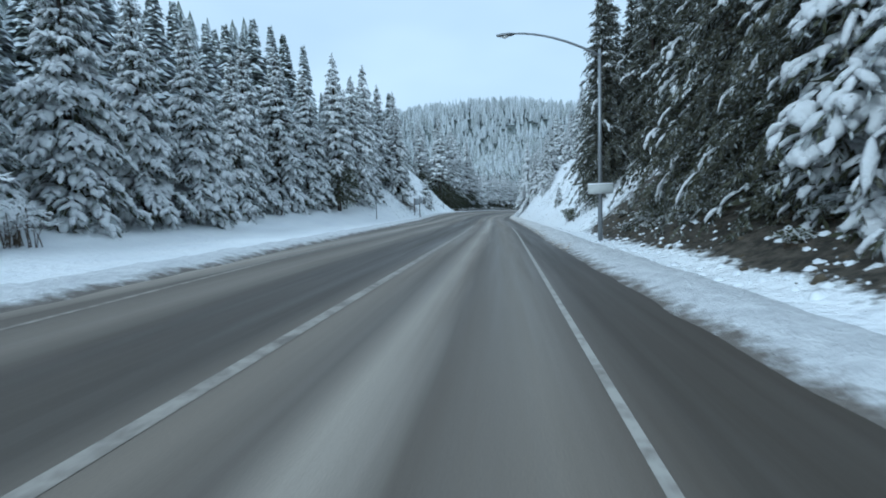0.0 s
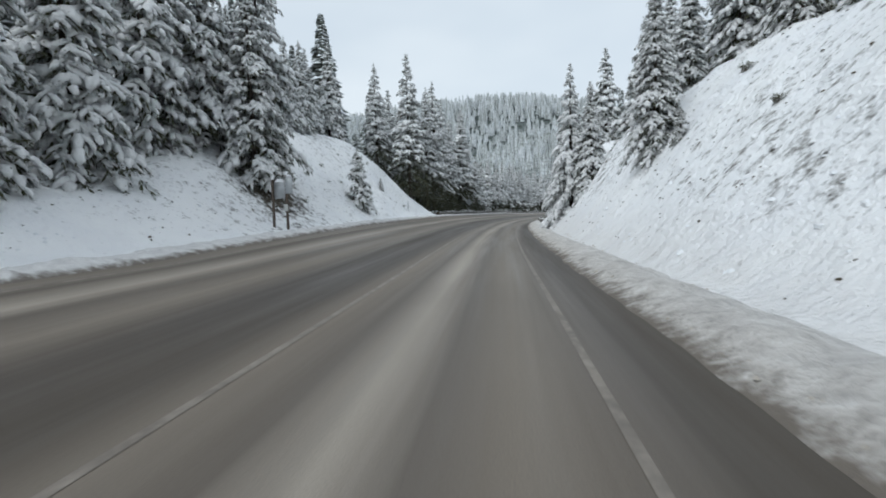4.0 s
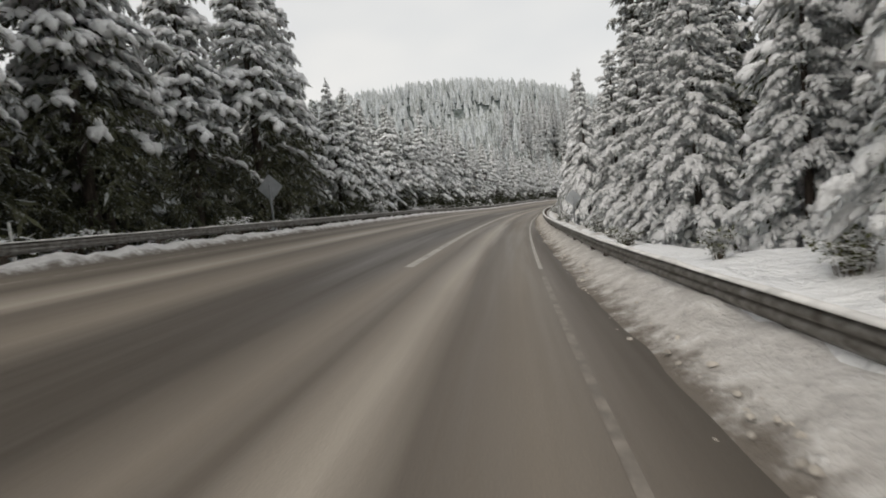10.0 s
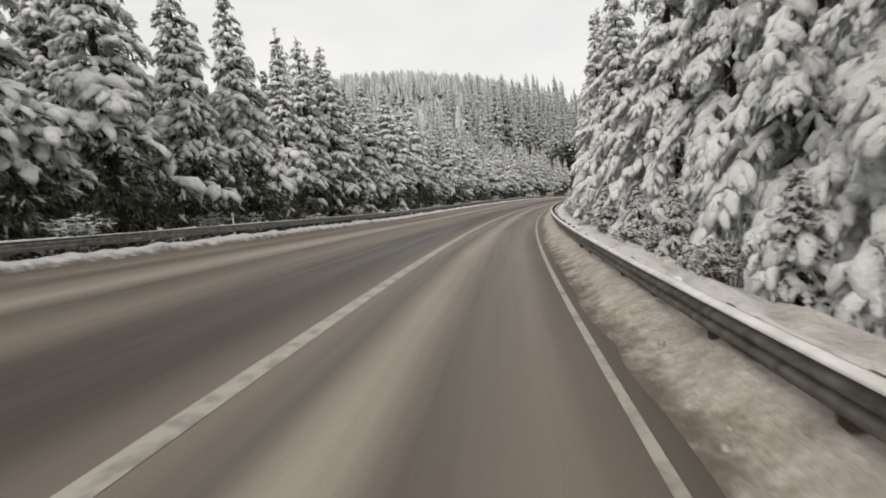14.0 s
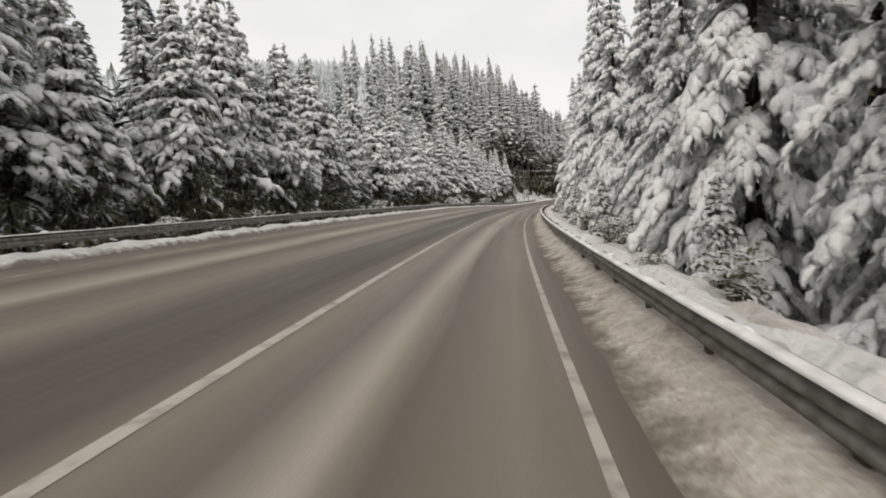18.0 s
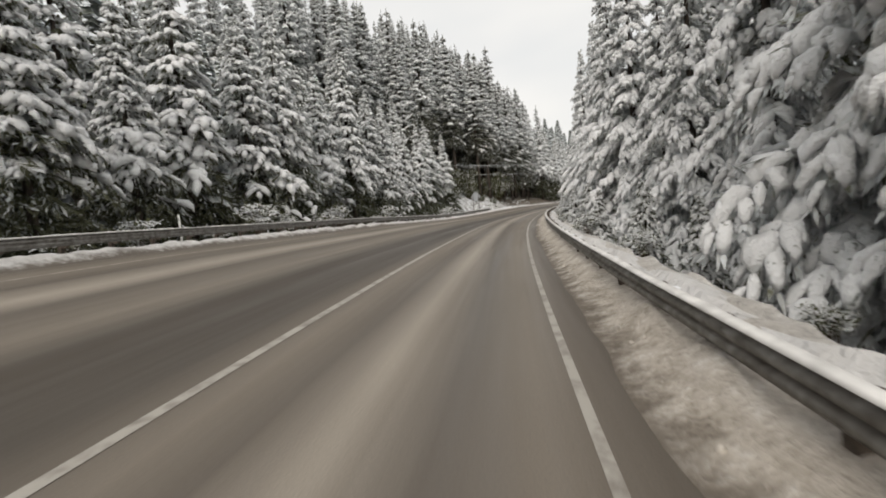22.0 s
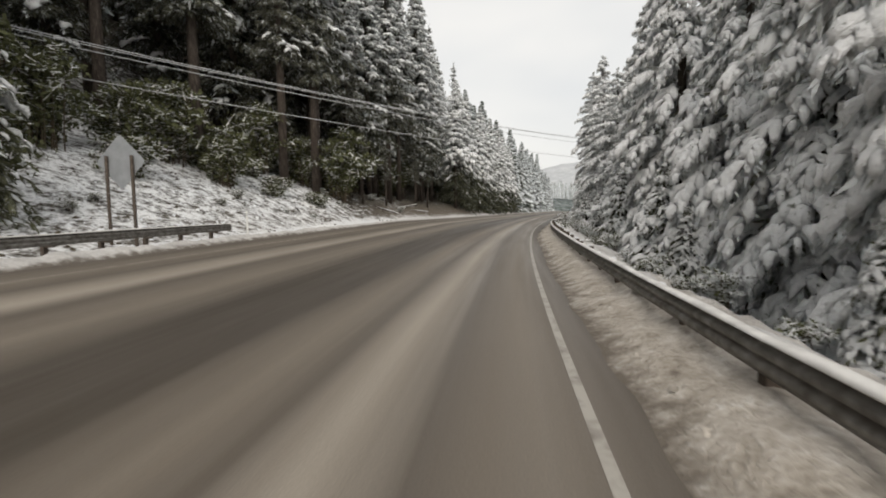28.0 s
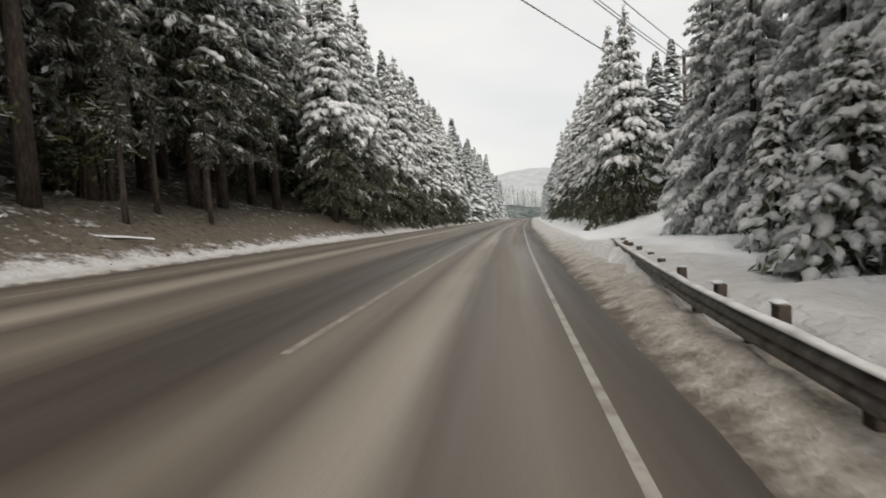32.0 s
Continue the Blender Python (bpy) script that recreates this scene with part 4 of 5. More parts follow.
def near_woods():
    # open verge of the first straight
    row(-12, 64, 5.2, -24, 1.8, VERGE, 13, 19, L_SNOWY, "firs along the open verge")
    row(-10, 78, 5.0, -31, 2.5, None, 17, 23)
    row(-20, 96, 3.6, -42, 6, None, 18, 25)
    # bank with the double-post sign
    row(67, 92, 5.0, -22, 1.2, VERGE, 17, 21, L_SNOWY, "firs on the sign bank")
    row(93, 128, 4.6, -28, 1.5, VERGE, 11, 15, L_SNOWY, "firs on the sign bank")
    row(78, 134, 4.0, -37, 4, None, 11, 16)
    # behind the far rail
    row(138, 176, 4.6, -18.5, 1.3, TALL, 22, 27, "tall open fir with bare stem behind the guard rail", "firs behind the far guard rail")
    row(136, 178, 5.4, -26, 2.2, TALL, 20, 26, L_SNOWY, "firs behind the far guard rail")
    row(178, 384, 4.7, -18.2, 1.4, FIRS, 12.5, 19.5, L_SNOWY, "firs behind the far guard rail")
    row(178, 392, 5.4, -24.0, 1.8, None, 16, 22)
    row(130, 388, 3.6, -31, 4, None, 18, 24)
    row(130, 388, 4.0, -43, 7, None, 18, 24)
    row(384, 402, 4.2, -20.5, 1.2, FIRS, 12, 17, L_SNOWY, "firs behind the far guard rail")
    row(386, 404, 4.6, -27, 1.5, TALL, 16, 21, L_SNOWY, "firs behind the far guard rail")
    # dark stand by the power line
    row(392, 470, 5.0, -34, 3.0, DARK, 32, 40, L_DARK, "dark firs on the cut bank")
    row(404, 476, 4.4, -26, 2.5, DARK, 31, 39, L_DARK, "dark firs on the cut bank")
    row(432, 480, 5.2, -19.5, 1.2, DARK, 26, 34, L_DARK, "dark firs on the cut bank")
    row(384, 490, 5.0, -44, 4, INNER_DARK, 33, 41, "very tall dark fir deep in the stand", "dark firs on the cut bank")
    row(380, 500, 5.0, -56, 5, INNER_DARK, 32, 40, "very tall dark fir deep in the stand", "dark firs on the cut bank")
    row(400, 520, 6.0, -72, 7, INNER_DARK, 28, 36, "very tall dark fir deep in the stand", "dark firs on the cut bank")
    for s, lat, tall in ((421, -24, 36), (426.5, -20.2, 35), (429, -18.6, 33), (433, -21, 36), (417, -28, 37), (446, -17.6, 31), (448.5, -22.4, 42), (451, -18, 32), (438, -23, 37), (411, -33, 37)):
        plant(DARK[1], s, lat, tall, s * 53, "tall dark fir with a long bare trunk on the cut bank", "dark firs on the cut bank", "dark_fir")
    for s, lat, tall in ((436, -17.0, 8), (439, -18.5, 9), (441.5, -16.4, 7.5), (443, -18.9, 10), (454, -16.6, 8), (457, -17.4, 9), (456, -19, 10), (460, -16.5, 8), (462, -18.0, 9), (437.5, -20.4, 9), (447, -19.5, 10)):
        plant(STEMS[int(s) % 2], s, lat, tall, s * 71, "thin young fir with bare stem in deep shade", "thin firs on the cut bank", "young_fir")
    row(478, 560, 5.0, -16.5, 1.2, FIRS + TALL[:1], 19, 26, L_SNOWY, "firs along the far straight")
    row(560, 740, 4.4, -17, 2, None, 18, 25)
    row(474, 740, 4.4, -26, 3, None, 27, 36)
    # lamp side: dark firs on the bank, snowy ones by the verge
    row(4, 13, 4.0, 8.0, 0.8, VERGE, 9, 13, L_SNOWY, "firs above the lamp")
    row(12, 28, 3.2, 9.2, 0.4, SWEEP, 17, 23, "dark fir with low sweeping boughs above the street lamp", "firs above the lamp")
    for s, lat, tall in ((40.2, 7.6, 21), (43.6, 8.9, 21), (46.0, 11.4, 17), (38.6, 11.0, 22), (41.0, 13.0, 24)):
        plant(SWEEP[0], s + 1.0, lat + 0.7, tall * 0.85, s * 37, "dark fir with low sweeping boughs above the street lamp", "firs above the lamp", sink=0.5)
    row(10, 46, 5.0, 15.5, 1.5, SWEEP, 18, 24, "dark fir on the bank above the street lamp", "firs above the lamp")
    row(46, 98, 4.6, 15.0, 1.6, VERGE, 9, 14, L_SNOWY, "firs above the cut slope")
    row(36, 100, 3.4, 23, 3, None, 11, 17)
    # break in the cut, second cut
    plant(HEAVY[0], 103.8, 6.0, 15.5, 20, "slender tall fir at the foot of the cut", "firs in the break of the cut")
    plant(VERGE[1], 101.5, 7.6, 10.5, 120, "fir at the foot of the cut", "firs in the break of the cut")
    plant(HEAVY[0], 108.5, 8.4, 14.0, 70, "broad fir with thick hanging snow at the cut", "firs in the break of the cut")
    plant(VERGE[2], 121.5, 7.8, 12.0, 220, "broad fir with thick hanging snow at the cut", "firs in the break of the cut")
    plant(FIRS[0], 106.0, 13.0, 17.0, 250, L_SNOWY, "firs in the break of the cut")
    row(110, 144, 4.2, 19.0, 1.3, VERGE, 11, 16, L_SNOWY, "firs above the cut slope")
    row(104, 146, 3.6, 28, 3, None, 14, 19)
    row(142, 152, 3.6, 8.4, 0.8, VERGE, 10, 14, L_SNOWY, "firs beside the near guard rail")
    row(140, 156, 4.2, 13.5, 1.2, FIRS + TALL[1:2], 17, 22, L_SNOWY, "firs beside the near guard rail")
    row(142.5, 168, 3.2, 5.6, 0.5, FROSTY, 5.5, 10, "frosted bushy fir leaning towards the rail", "firs beside the near guard rail")
    # wall of heavy firs behind the near rail
    row(184, 412, 4.2, 6.3, 0.5, HEAVY, 13, 18.5, L_HEAVY, "firs beside the near guard rail")
    row(166, 182, 3.4, 10.5, 1.2, TALL[1:2] + DARK[1:], 19, 25, "tall open fir with bare stem behind the guard rail", "firs beside the near guard rail")
    row(168, 434, 4.4, 11.0, 1.2, None, 15, 20, skip=((187, 197),))
    row(150, 168, 4.0, 12.5, 1.0, FIRS + HEAVY[:1], 15, 20, L_SNOWY, "firs beside the near guard rail")
    row(150, 440, 4.2, 18, 3, None, 18, 25, skip=((190, 203),))
    row(408, 452, 4.4, 10.8, 0.9, FROSTY + HEAVY[:1], 14, 20, "fir with frosted boughs beyond the rail end", "firs beyond the rail end")
    row(410, 464, 6.0, 17, 1.5, FROSTY + FIRS[:1], 17, 23, L_SNOWY, "firs beyond the rail end")
    row(440, 460, 3.8, 9.4, 0.6, FROSTY, 10, 15, "fir with frosted boughs beyond the rail end", "firs beyond the rail end")
    row(410, 438, 3.6, 6.6, 0.6, FROSTY, 9, 15, "fir with frosted boughs beyond the rail end", "firs beyond the rail end")
    for s in np.arange(404, 446, 2.6):
        plant(SMALL[int(s) % 2], s, 4.7 + rng.uniform(-0.4, 0.9) + 0.9 * smooth(428, 440, s), rng.uniform(2.0, 4.2), s * 47, "young fir drooping under frost behind the rail", "young firs behind the rail", "young_fir")
    for s in np.arange(186, 402, 5.2):
        plant(SMALL[int(s) % 2], s + rng.uniform(-1, 1), 3.8 + rng.uniform(-0.3, 0.5), rng.uniform(1.5, 2.8), s * 47, "young fir drooping under frost behind the rail", "young firs behind the rail", "young_fir")
    plant(SMALL[1], 448, 7.0, 4.2, 30, "young fir bent under snow beside the rail end", "young firs on the banks")
    plant(SMALL[0], 444, 7.6, 5.0, 30, "young fir bent under snow beside the rail end", "young firs on the banks")
    row(480, 560, 5.2, 11.0, 1.2, FIRS, 14, 20, L_SNOWY, "firs along the far straight")
    row(560, 740, 4.4, 11, 2, None, 14, 20)
    row(462, 740, 4.4, 18, 3, None, 16, 23)
    # young firs that stand apart
    for kind, s, lat, tall, turn in ((0, 106, -16.2, 6.2, 40), (1, 94, -19.5, 4.0, 140), (1, 118, -17.5, 1.6, 140), (0, 58, 7.0, 2.2, 200), (1, 52, 9.5, 3.8, 20), (0, 66, 11.0, 4.6, 80), (1, 60, 12.5, 5.2, 80), (0, 80, 8.5, 1.6, 80),
                                     (1, 132, 9.5, 6.0, 10), (0, 135, 12.0, 7.5, 60), (0, 138, 8.2, 7.0, 130), (1, 139.5, 10.5, 8.0, 200), (1, 126, 13.0, 3.6, 80), (0, 70, 16.0, 5.0, 10), (1, 88, 16.5, 5.5, 70), (0, 64, -22, 6.0, 0)):
        plant(SMALL[kind], s, lat, tall, turn, L_SMALL, "young firs on the banks", "young_fir")
    plant(VERGE[0], 88.0, 9.6, 9.0, 10, L_SNOWY, "firs above the cut slope")
    plant(VERGE[1], 83.0, 8.2, 9.0, 70, L_SNOWY, "firs above the cut slope")
    plant(VERGE[0], 89.5, -18.4, 15.0, 70, "broad fir with boughs sweeping the bank", "firs on the sign bank")
    plant(TALL[0], 61.5, -20.4, 20, 10, "tall fir standing before the wood on the verge", "firs along the open verge")
    plant(VERGE[2], 93.0, -19.6, 18.5, 210, "broad tall fir on the end of the bank", "firs on the sign bank")


near_woods()


def far_woods():
    """Firs of the woods behind and on the hills: jagged skirts stacked on a stem, all in one mesh."""
    def skirt_set(seed, tiers, n, slim):
        r_ = np.random.default_rng(seed)
        v, f_, e = [], [], []
        for k in range(tiers):
            base = 0.05 + 0.90 * k / tiers
            rad = slim * (1 - base) ** 0.85 + 0.010
            top = min(1.0, base + 1.9 / tiers)
            i0 = len(v)
            v.append((0, 0, top))
            # low value at the apex: shade under the tier above, put into the colour
            e.append((0.0, k / tiers))
            for j in range(2 * n):
                w = 2 * math.pi * j / (2 * n) + r_.uniform(-0.18, 0.18) + k
                q = rad * (r_.uniform(0.9, 1.35) if j % 2 == 0 else r_.uniform(0.45, 0.7))
                v.append((q * math.cos(w), q * math.sin(w), base + (-0.025 if j % 2 == 0 else 0.04) + r_.uniform(-0.02, 0.02)))
                e.append((0.86 if j % 2 == 0 else 0.36, k / tiers))
            for j in range(2 * n):
                f_.append((i0, i0 + 1 + j, i0 + 1 + (j + 1) % (2 * n)))
        return np.array(v), np.array(f_), np.array(e)

    def bough_set(seed, gap, per, slim):
        """A plain fir of unit height: hanging sprays and a mound of snow on each bough."""
        r_ = np.random.default_rng(seed)
        v, f_, e = [], [], []
        z, az, tone = 0.05, 0.0, 0.0
        while z < 0.97:
            full = slim * (1 - z) ** 0.9 + 0.012
            for _ in range(per):
                az += 2 * math.pi / per + r_.normal(0, 0.35)
                ln, z0 = full * r_.uniform(0.7, 1.15), z + r_.uniform(-0.5, 0.5) * gap
                o, sd = np.array([math.cos(az), math.sin(az)]), np.array([-math.sin(az), math.cos(az)])
                w = 2.1 / per * ln + 0.006
                drop = ln * r_.uniform(0.25, 0.5)

                def at(a_, b_, c_):
                    return (*(o * a_ + sd * b_), c_)

                i0 = len(v)
                v += [at(0, 0, z0), at(0.7 * ln, w, z0 - drop - 0.35 * w), at(ln, 0, z0 - drop - 0.02), at(0.7 * ln, -w, z0 - drop - 0.35 * w)]
                e += [(0.16, tone)] * 4
                f_ += [(i0, i0 + 1, i0 + 2), (i0, i0 + 2, i0 + 3)]
                i0, w = len(v), w * r_.uniform(0.65, 0.95)
                v += [at(0.25 * ln, 0, z0 - drop * 0.1), at(0.7 * ln, w, z0 - drop * 0.5 - 0.1 * w), at(1.03 * ln, 0, z0 - drop * 0.95), at(0.7 * ln, -w, z0 - drop * 0.5 - 0.1 * w), at(0.68 * ln, 0, z0 - drop * 0.28 + 0.25 * w)]
                e += [(1, tone)] * 5
                f_ += [(i0, i0 + 1, i0 + 4), (i0 + 1, i0 + 2, i0 + 4), (i0 + 2, i0 + 3, i0 + 4), (i0 + 3, i0, i0 + 4)]
            z += gap * (1 - 0.5 * z)
        return np.array(v), np.array(f_), np.array(e)

    far_sets = [skirt_set(k, 8, 6, 0.17) for k in range(5)]
    back_sets = [bough_set(20 + k, 0.036, 7, 0.19) for k in range(5)]
    g = np.random.default_rng(77)
    step = np.arange(-90, 751, 4.0)
    ax, ay = plan(step, 0.0)
    verts, faces, rims, n = [], [], [], 0

    def put(sets, x, y, z, tall):
        nonlocal n
        v, f_, e = sets[g.integers(len(sets))]
        rims.append(np.stack([e[:, 0], np.full(len(e), g.uniform())], 1))
        wide = g.uniform(0.85, 1.2)
        verts.append((v @ rot_z(g.uniform(0, 6.28)).T) * tall * np.array([wide, wide, 1]) + (x, y, z - 0.4))
        faces.append(f_ + n)
        n += len(v)

    for x, y, z, tall in BACK:
        put(back_sets, x, y, z, tall)
    for _ in range(800):
        s, sgn = g.uniform(-20, 740), g.choice((-1, 1))
        lat = sgn * g.uniform(33 if sgn > 0 else 50, 80)
        x, y = plan(s, lat)
        put(far_sets, float(x), float(y), float(ground_z(s, lat)), g.uniform(15, 25))
    # the hill outside the bend, the far ridge, the mountain at the end
    for cx, cy, rx, ry, amount, small, big in ((85, 500, 170, 130, 2500, 15, 25), (10, 860, 330, 160, 3400, 15, 25), (-420, 700, 250, 300, 300, 18, 28), (430, 860, 170, 130, 700, 13, 20)):
        for _ in range(amount):
            x, y = cx + g.uniform(-1, 1) * rx, cy + g.uniform(-1, 1) * ry
            d = np.hypot(ax - x, ay - y).min()
            if d < 80:
                continue
            put(far_sets, x, y, float(hills(np.array(x), np.array(y)) * smooth(20, 70, d)) - 0.6, g.uniform(small, big))
    ob = mesh_ob("far_fir_wood", np.concatenate(verts), np.concatenate(faces), FAR_WOOD, flat=True, uvs=np.concatenate(rims))
    tagged(ob, "snow-dusted fir forest covering the distant hills", "forest", kind="stuff")


far_woods()


def far_mountain():
    """The mountain at the end of the valley, with haze painted in as a pale colour."""
    k, h = np.linspace(-1, 1, 90), np.linspace(0, 1, 24)
    K, U = np.meshgrid(k, h, indexing="ij")
    cx, cy = 1420.0, 1580.0
    along, away = np.array([0.707, -0.707]), np.array([0.707, 0.707])
    high = (235 * np.exp(-((K - 0.05) / 0.42) ** 2) + 120 * np.exp(-((K + 0.62) / 0.35) ** 2) + 110 * np.exp(-((K - 0.65) / 0.3) ** 2)) * (1 + 0.05 * ripple(K * 900, K * 0, 60, 1.0))
    off = 700 * U + 30 * ripple(K * 900, U * 400, 70, 2.0)
    X, Y = cx + along[0] * K * 1300 + away[0] * off, cy + along[1] * K * 1300 + away[1] * off
    Z = high * np.sin(U * math.pi / 2) ** 1.2 + 6 * ripple(X, Y, 35, 5.0) * U - 12
    m = Mat("hazed_snowy_woods", 0.95, 0, 0.05)
    n = m.noise(m.world_pos((1, 1, 0.6)), 0.03, 6, 0.7)
    # both greys are snowy woods lightened to stand in for distance haze
    ob = mesh_ob("mountain_backdrop", np.stack([X, Y, Z], -1).reshape(-1, 3), grid_faces(len(k), len(h)), m.color(m.ramp(n, [(0.3, (0.36, 0.375, 0.39)), (0.7, (0.52, 0.53, 0.54))])).m)
    tagged(ob, "snow-covered mountain far down the valley, haze painted into its pale colour", "mountain", kind="structure")


far_mountain()


# ---- bushes ----
def make_bush(seed, high, wide, stems, snow, leafy=0, twigs=4):
    """A frosted bush: arching stems with side twigs, snow on them, and some dull leaves."""
    r_ = np.random.default_rng(seed)
    wood, white, leaf = Soup(), Soup(), Soup()
    for _ in range(stems):
        az, reach = r_.uniform(0, 6.28), wide * r_.uniform(0.3, 1.0)
        tall = high * r_.uniform(0.45, 1.0)
        k = np.linspace(0, 1, 6)
        out = np.array([math.cos(az), math.sin(az), 0])
        base = np.array([r_.normal(0, 0.15), r_.normal(0, 0.15), 0]) * wide
        line = base + np.outer(reach * k ** 1.4, out) + np.outer(tall * np.sin(k * 2.1) / math.sin(1.57), (0, 0, 1.0)) + r_.normal(0, 0.04 * wide, (6, 3)) * k[:, None]
        v, f_ = tube(line, (0.008 + 0.003 * high) * (1 - 0.8 * k) + 0.004, 4)
        wood.add(v, f_)
        for _ in range(4 * twigs):
            i = r_.integers(2, 6)
            d = r_.normal(0, 1, 3)
            d[2] = abs(d[2]) * 0.3 - 0.1
            here = line[i - 1] + (line[i] - line[i - 1]) * r_.uniform(0, 1)
            tip = here + d / np.linalg.norm(d) * min(high, 2.2) * r_.uniform(0.10, 0.24)
            if r_.uniform() < snow:
                fw = min(high, 2.2) * r_.uniform(0.004, 0.010) + 0.008
                pv, pf = finger(r_, here, tip, fw, fw)
                white.add(pv, pf)
            if leafy and r_.uniform() < leafy:
                q = here + (tip - here) * 0.6 + r_.normal(0, 0.05, 3)
                sd = r_.normal(0, 0.035 * high ** 0.5, (2, 3))
                leaf.add([q, q + sd[0], q + sd[0] + sd[1], q + sd[1]], [(0, 1, 2, 3)])
        pv, pf = ridge(r_, line[2:] + (0, 0, 0.01), high * 0.006 + 0.018, high * 0.008 + 0.014)
        if r_.uniform() < snow:
            white.add(pv, pf)
    return wood.mesh("twigwork", TWIG), white.mesh("snow", TREE_SNOW), (leaf.mesh("foliage", BRUSH, False) if leafy else None)


BUSHES = [make_bush(201, 2.2, 1.5, 34, 0.95), make_bush(202, 1.8, 1.7, 30, 0.9), make_bush(203, 5.0, 2.4, 60, 0.9, 0.5, 9)]
SCRUB = [make_bush(211, 1.0, 0.8, 24, 0.7, 0.9, 7), make_bush(212, 0.7, 0.9, 20, 0.6, 0.9, 7), make_bush(213, 1.5, 0.9, 26, 0.75, 0.7, 7)]


SHRUBS = [make_bush(221, 4.2, 2.0, 46, 0.16, 1.0, 26), make_bush(222, 2.4, 1.5, 30, 0.16, 1.0, 20)]


def set_bush(kind, s, lat, scale, turn, label, group, name="bush", sink=0.08):
    wood, white, leaf = kind
    x, y = plan(s, lat)
    t = thing(name, label, "bush", group, at=pose(float(x), float(y), float(ground_z(s, lat)) - sink, 0, 0, turn) @ Matrix.Diagonal((scale, scale, scale, 1)))
    tagged(share("twigwork", wood, t), kind="stuff")
    tagged(share("snow", white, t, label="snow clinging to the twigs"), kind="stuff")
    if leaf:
        tagged(share("foliage", leaf, t, label="dull green leaves"), kind="stuff")


def bushes():
    g = np.random.default_rng(15)
    for s, lat, k in ((8, -19, 1.5), (12, -18.5, 1.3), (15, -20.5, 1.8), (4, -20, 1.6), (19, -21, 1.2), (48, -22.5, 1.0)):
        set_bush(BUSHES[g.integers(2)], s, lat, k, g.uniform(0, 360), "leafless bush white with frost and snow on the verge", "frosted bushes")
    for s, lat, k in ((157.5, 5.2, 0.5), (163.5, 5.4, 0.55), (168.5, 5.6, 0.5)):
        set_bush(BUSHES[2], s, lat, k, g.uniform(0, 360), "tall leafless bush bowed under snow behind the rail", "frosted bushes")
    for s in np.arange(139, 436, 2.6):
        set_bush(SCRUB[g.integers(3)], s + g.uniform(-1, 1), g.uniform(2.75, 4.3), g.uniform(0.32, 0.72), g.uniform(0, 360), "low green scrub half buried in snow beside the rail", "scrub behind the near rail")
    set_bush(SHRUBS[1], 42.4, 5.8, 0.5, 30, "small olive-green shrub poking out of the verge snow", "brush on the cut slope", "shrub")
    for s, lat, k in ((426, -17.0, 0.9), (423, -19, 1.0), (432, -17.8, 1.5), (434.5, -18.6, 1.8), (438, -19.5, 1.7), (441, -20.5, 1.5), (430, -20, 1.3), (419, -20.5, 1.2), (449, -19.5, 1.3), (455, -20, 1.6)):
        set_bush(SHRUBS[0] if k > 1.1 else SHRUBS[1], s, lat, k, s * 91, "leafy olive-green shrub dusted with snow among dark firs", "evergreen shrubs on the cut bank", "shrub", 1.1)
    for s in np.arange(398, 432, 3.4):
        set_bush(SCRUB[2], s, g.uniform(3.4, 4.6), g.uniform(0.4, 0.7), g.uniform(0, 360), "frosted scrub thicket below the firs", "scrub behind the near rail")
    for s in np.arange(404, 440, 2.2):
        set_bush(SHRUBS[0] if g.uniform() < 0.6 else SHRUBS[1], s, -g.uniform(20.5, 27.5), g.uniform(1.0, 1.6), g.uniform(0, 360), "leafy olive-green shrub dusted with snow among dark firs", "evergreen shrubs on the cut bank", "shrub", 1.1)
    for s in np.arange(142, 392, 4.0):
        set_bush(SCRUB[g.integers(3)], s, -g.uniform(14.6, 16.2), g.uniform(0.8, 1.5), g.uniform(0, 360), "low green scrub behind the far rail", "scrub behind the far rail")
    for _ in range(60):
        s = g.uniform(394, 458)
        set_bush(SCRUB[g.integers(2)], s, -g.uniform(14.6, 28), g.uniform(0.25, 0.9), g.uniform(0, 360), "dark tuft of brush on the snowy cut bank", "brush on the cut bank")
    for _ in range(34):
        s = g.uniform(6, 30)
        set_bush(SCRUB[g.integers(2)], s, g.uniform(6.2, 9), g.uniform(0.4, 0.8), g.uniform(0, 360), "dark tuft of brush below the firs by the lamp", "brush on the cut slope")
    for _ in range(26):
        s = g.uniform(28, 98)
        set_bush(SCRUB[1], s, g.uniform(7, 16), g.uniform(0.3, 0.7), g.uniform(0, 360), "small tuft of brush poking through slope snow", "brush on the cut slope")
    for _ in range(18):
        s = g.uniform(84, 126)
        set_bush(SCRUB[1], s, -g.uniform(15.5, 22), g.uniform(0.25, 0.6), g.uniform(0, 360), "small tuft of brush poking through slope snow", "brush on the sign bank")


bushes()


# ---- guard rails ----
def rail_frame(s, lat):
    x, y = plan(s, lat)
    return float(x), float(y), float(np.degrees(np.interp(s, _s, _h)))


def sweep(s, lat, profile, z):
    """Verts and faces of a profile (offset across, height) swept along the road."""
    v = []
    for a, b, c in zip(s, lat, z):
        x, y = plan(a, b + profile[:, 0])
        v.append(np.stack([x, y, c + profile[:, 1]], 1))
    m = len(profile)
    faces = []
    for i in range(len(s) - 1):
        for k in range(m):
            q = (k + 1) % m
            faces.append((i * m + k, i * m + q, (i + 1) * m + q, (i + 1) * m + k))
    faces += [tuple(range(m)), tuple((len(s) - 1) * m + k for k in range(m))[::-1]]
    return np.concatenate(v), faces


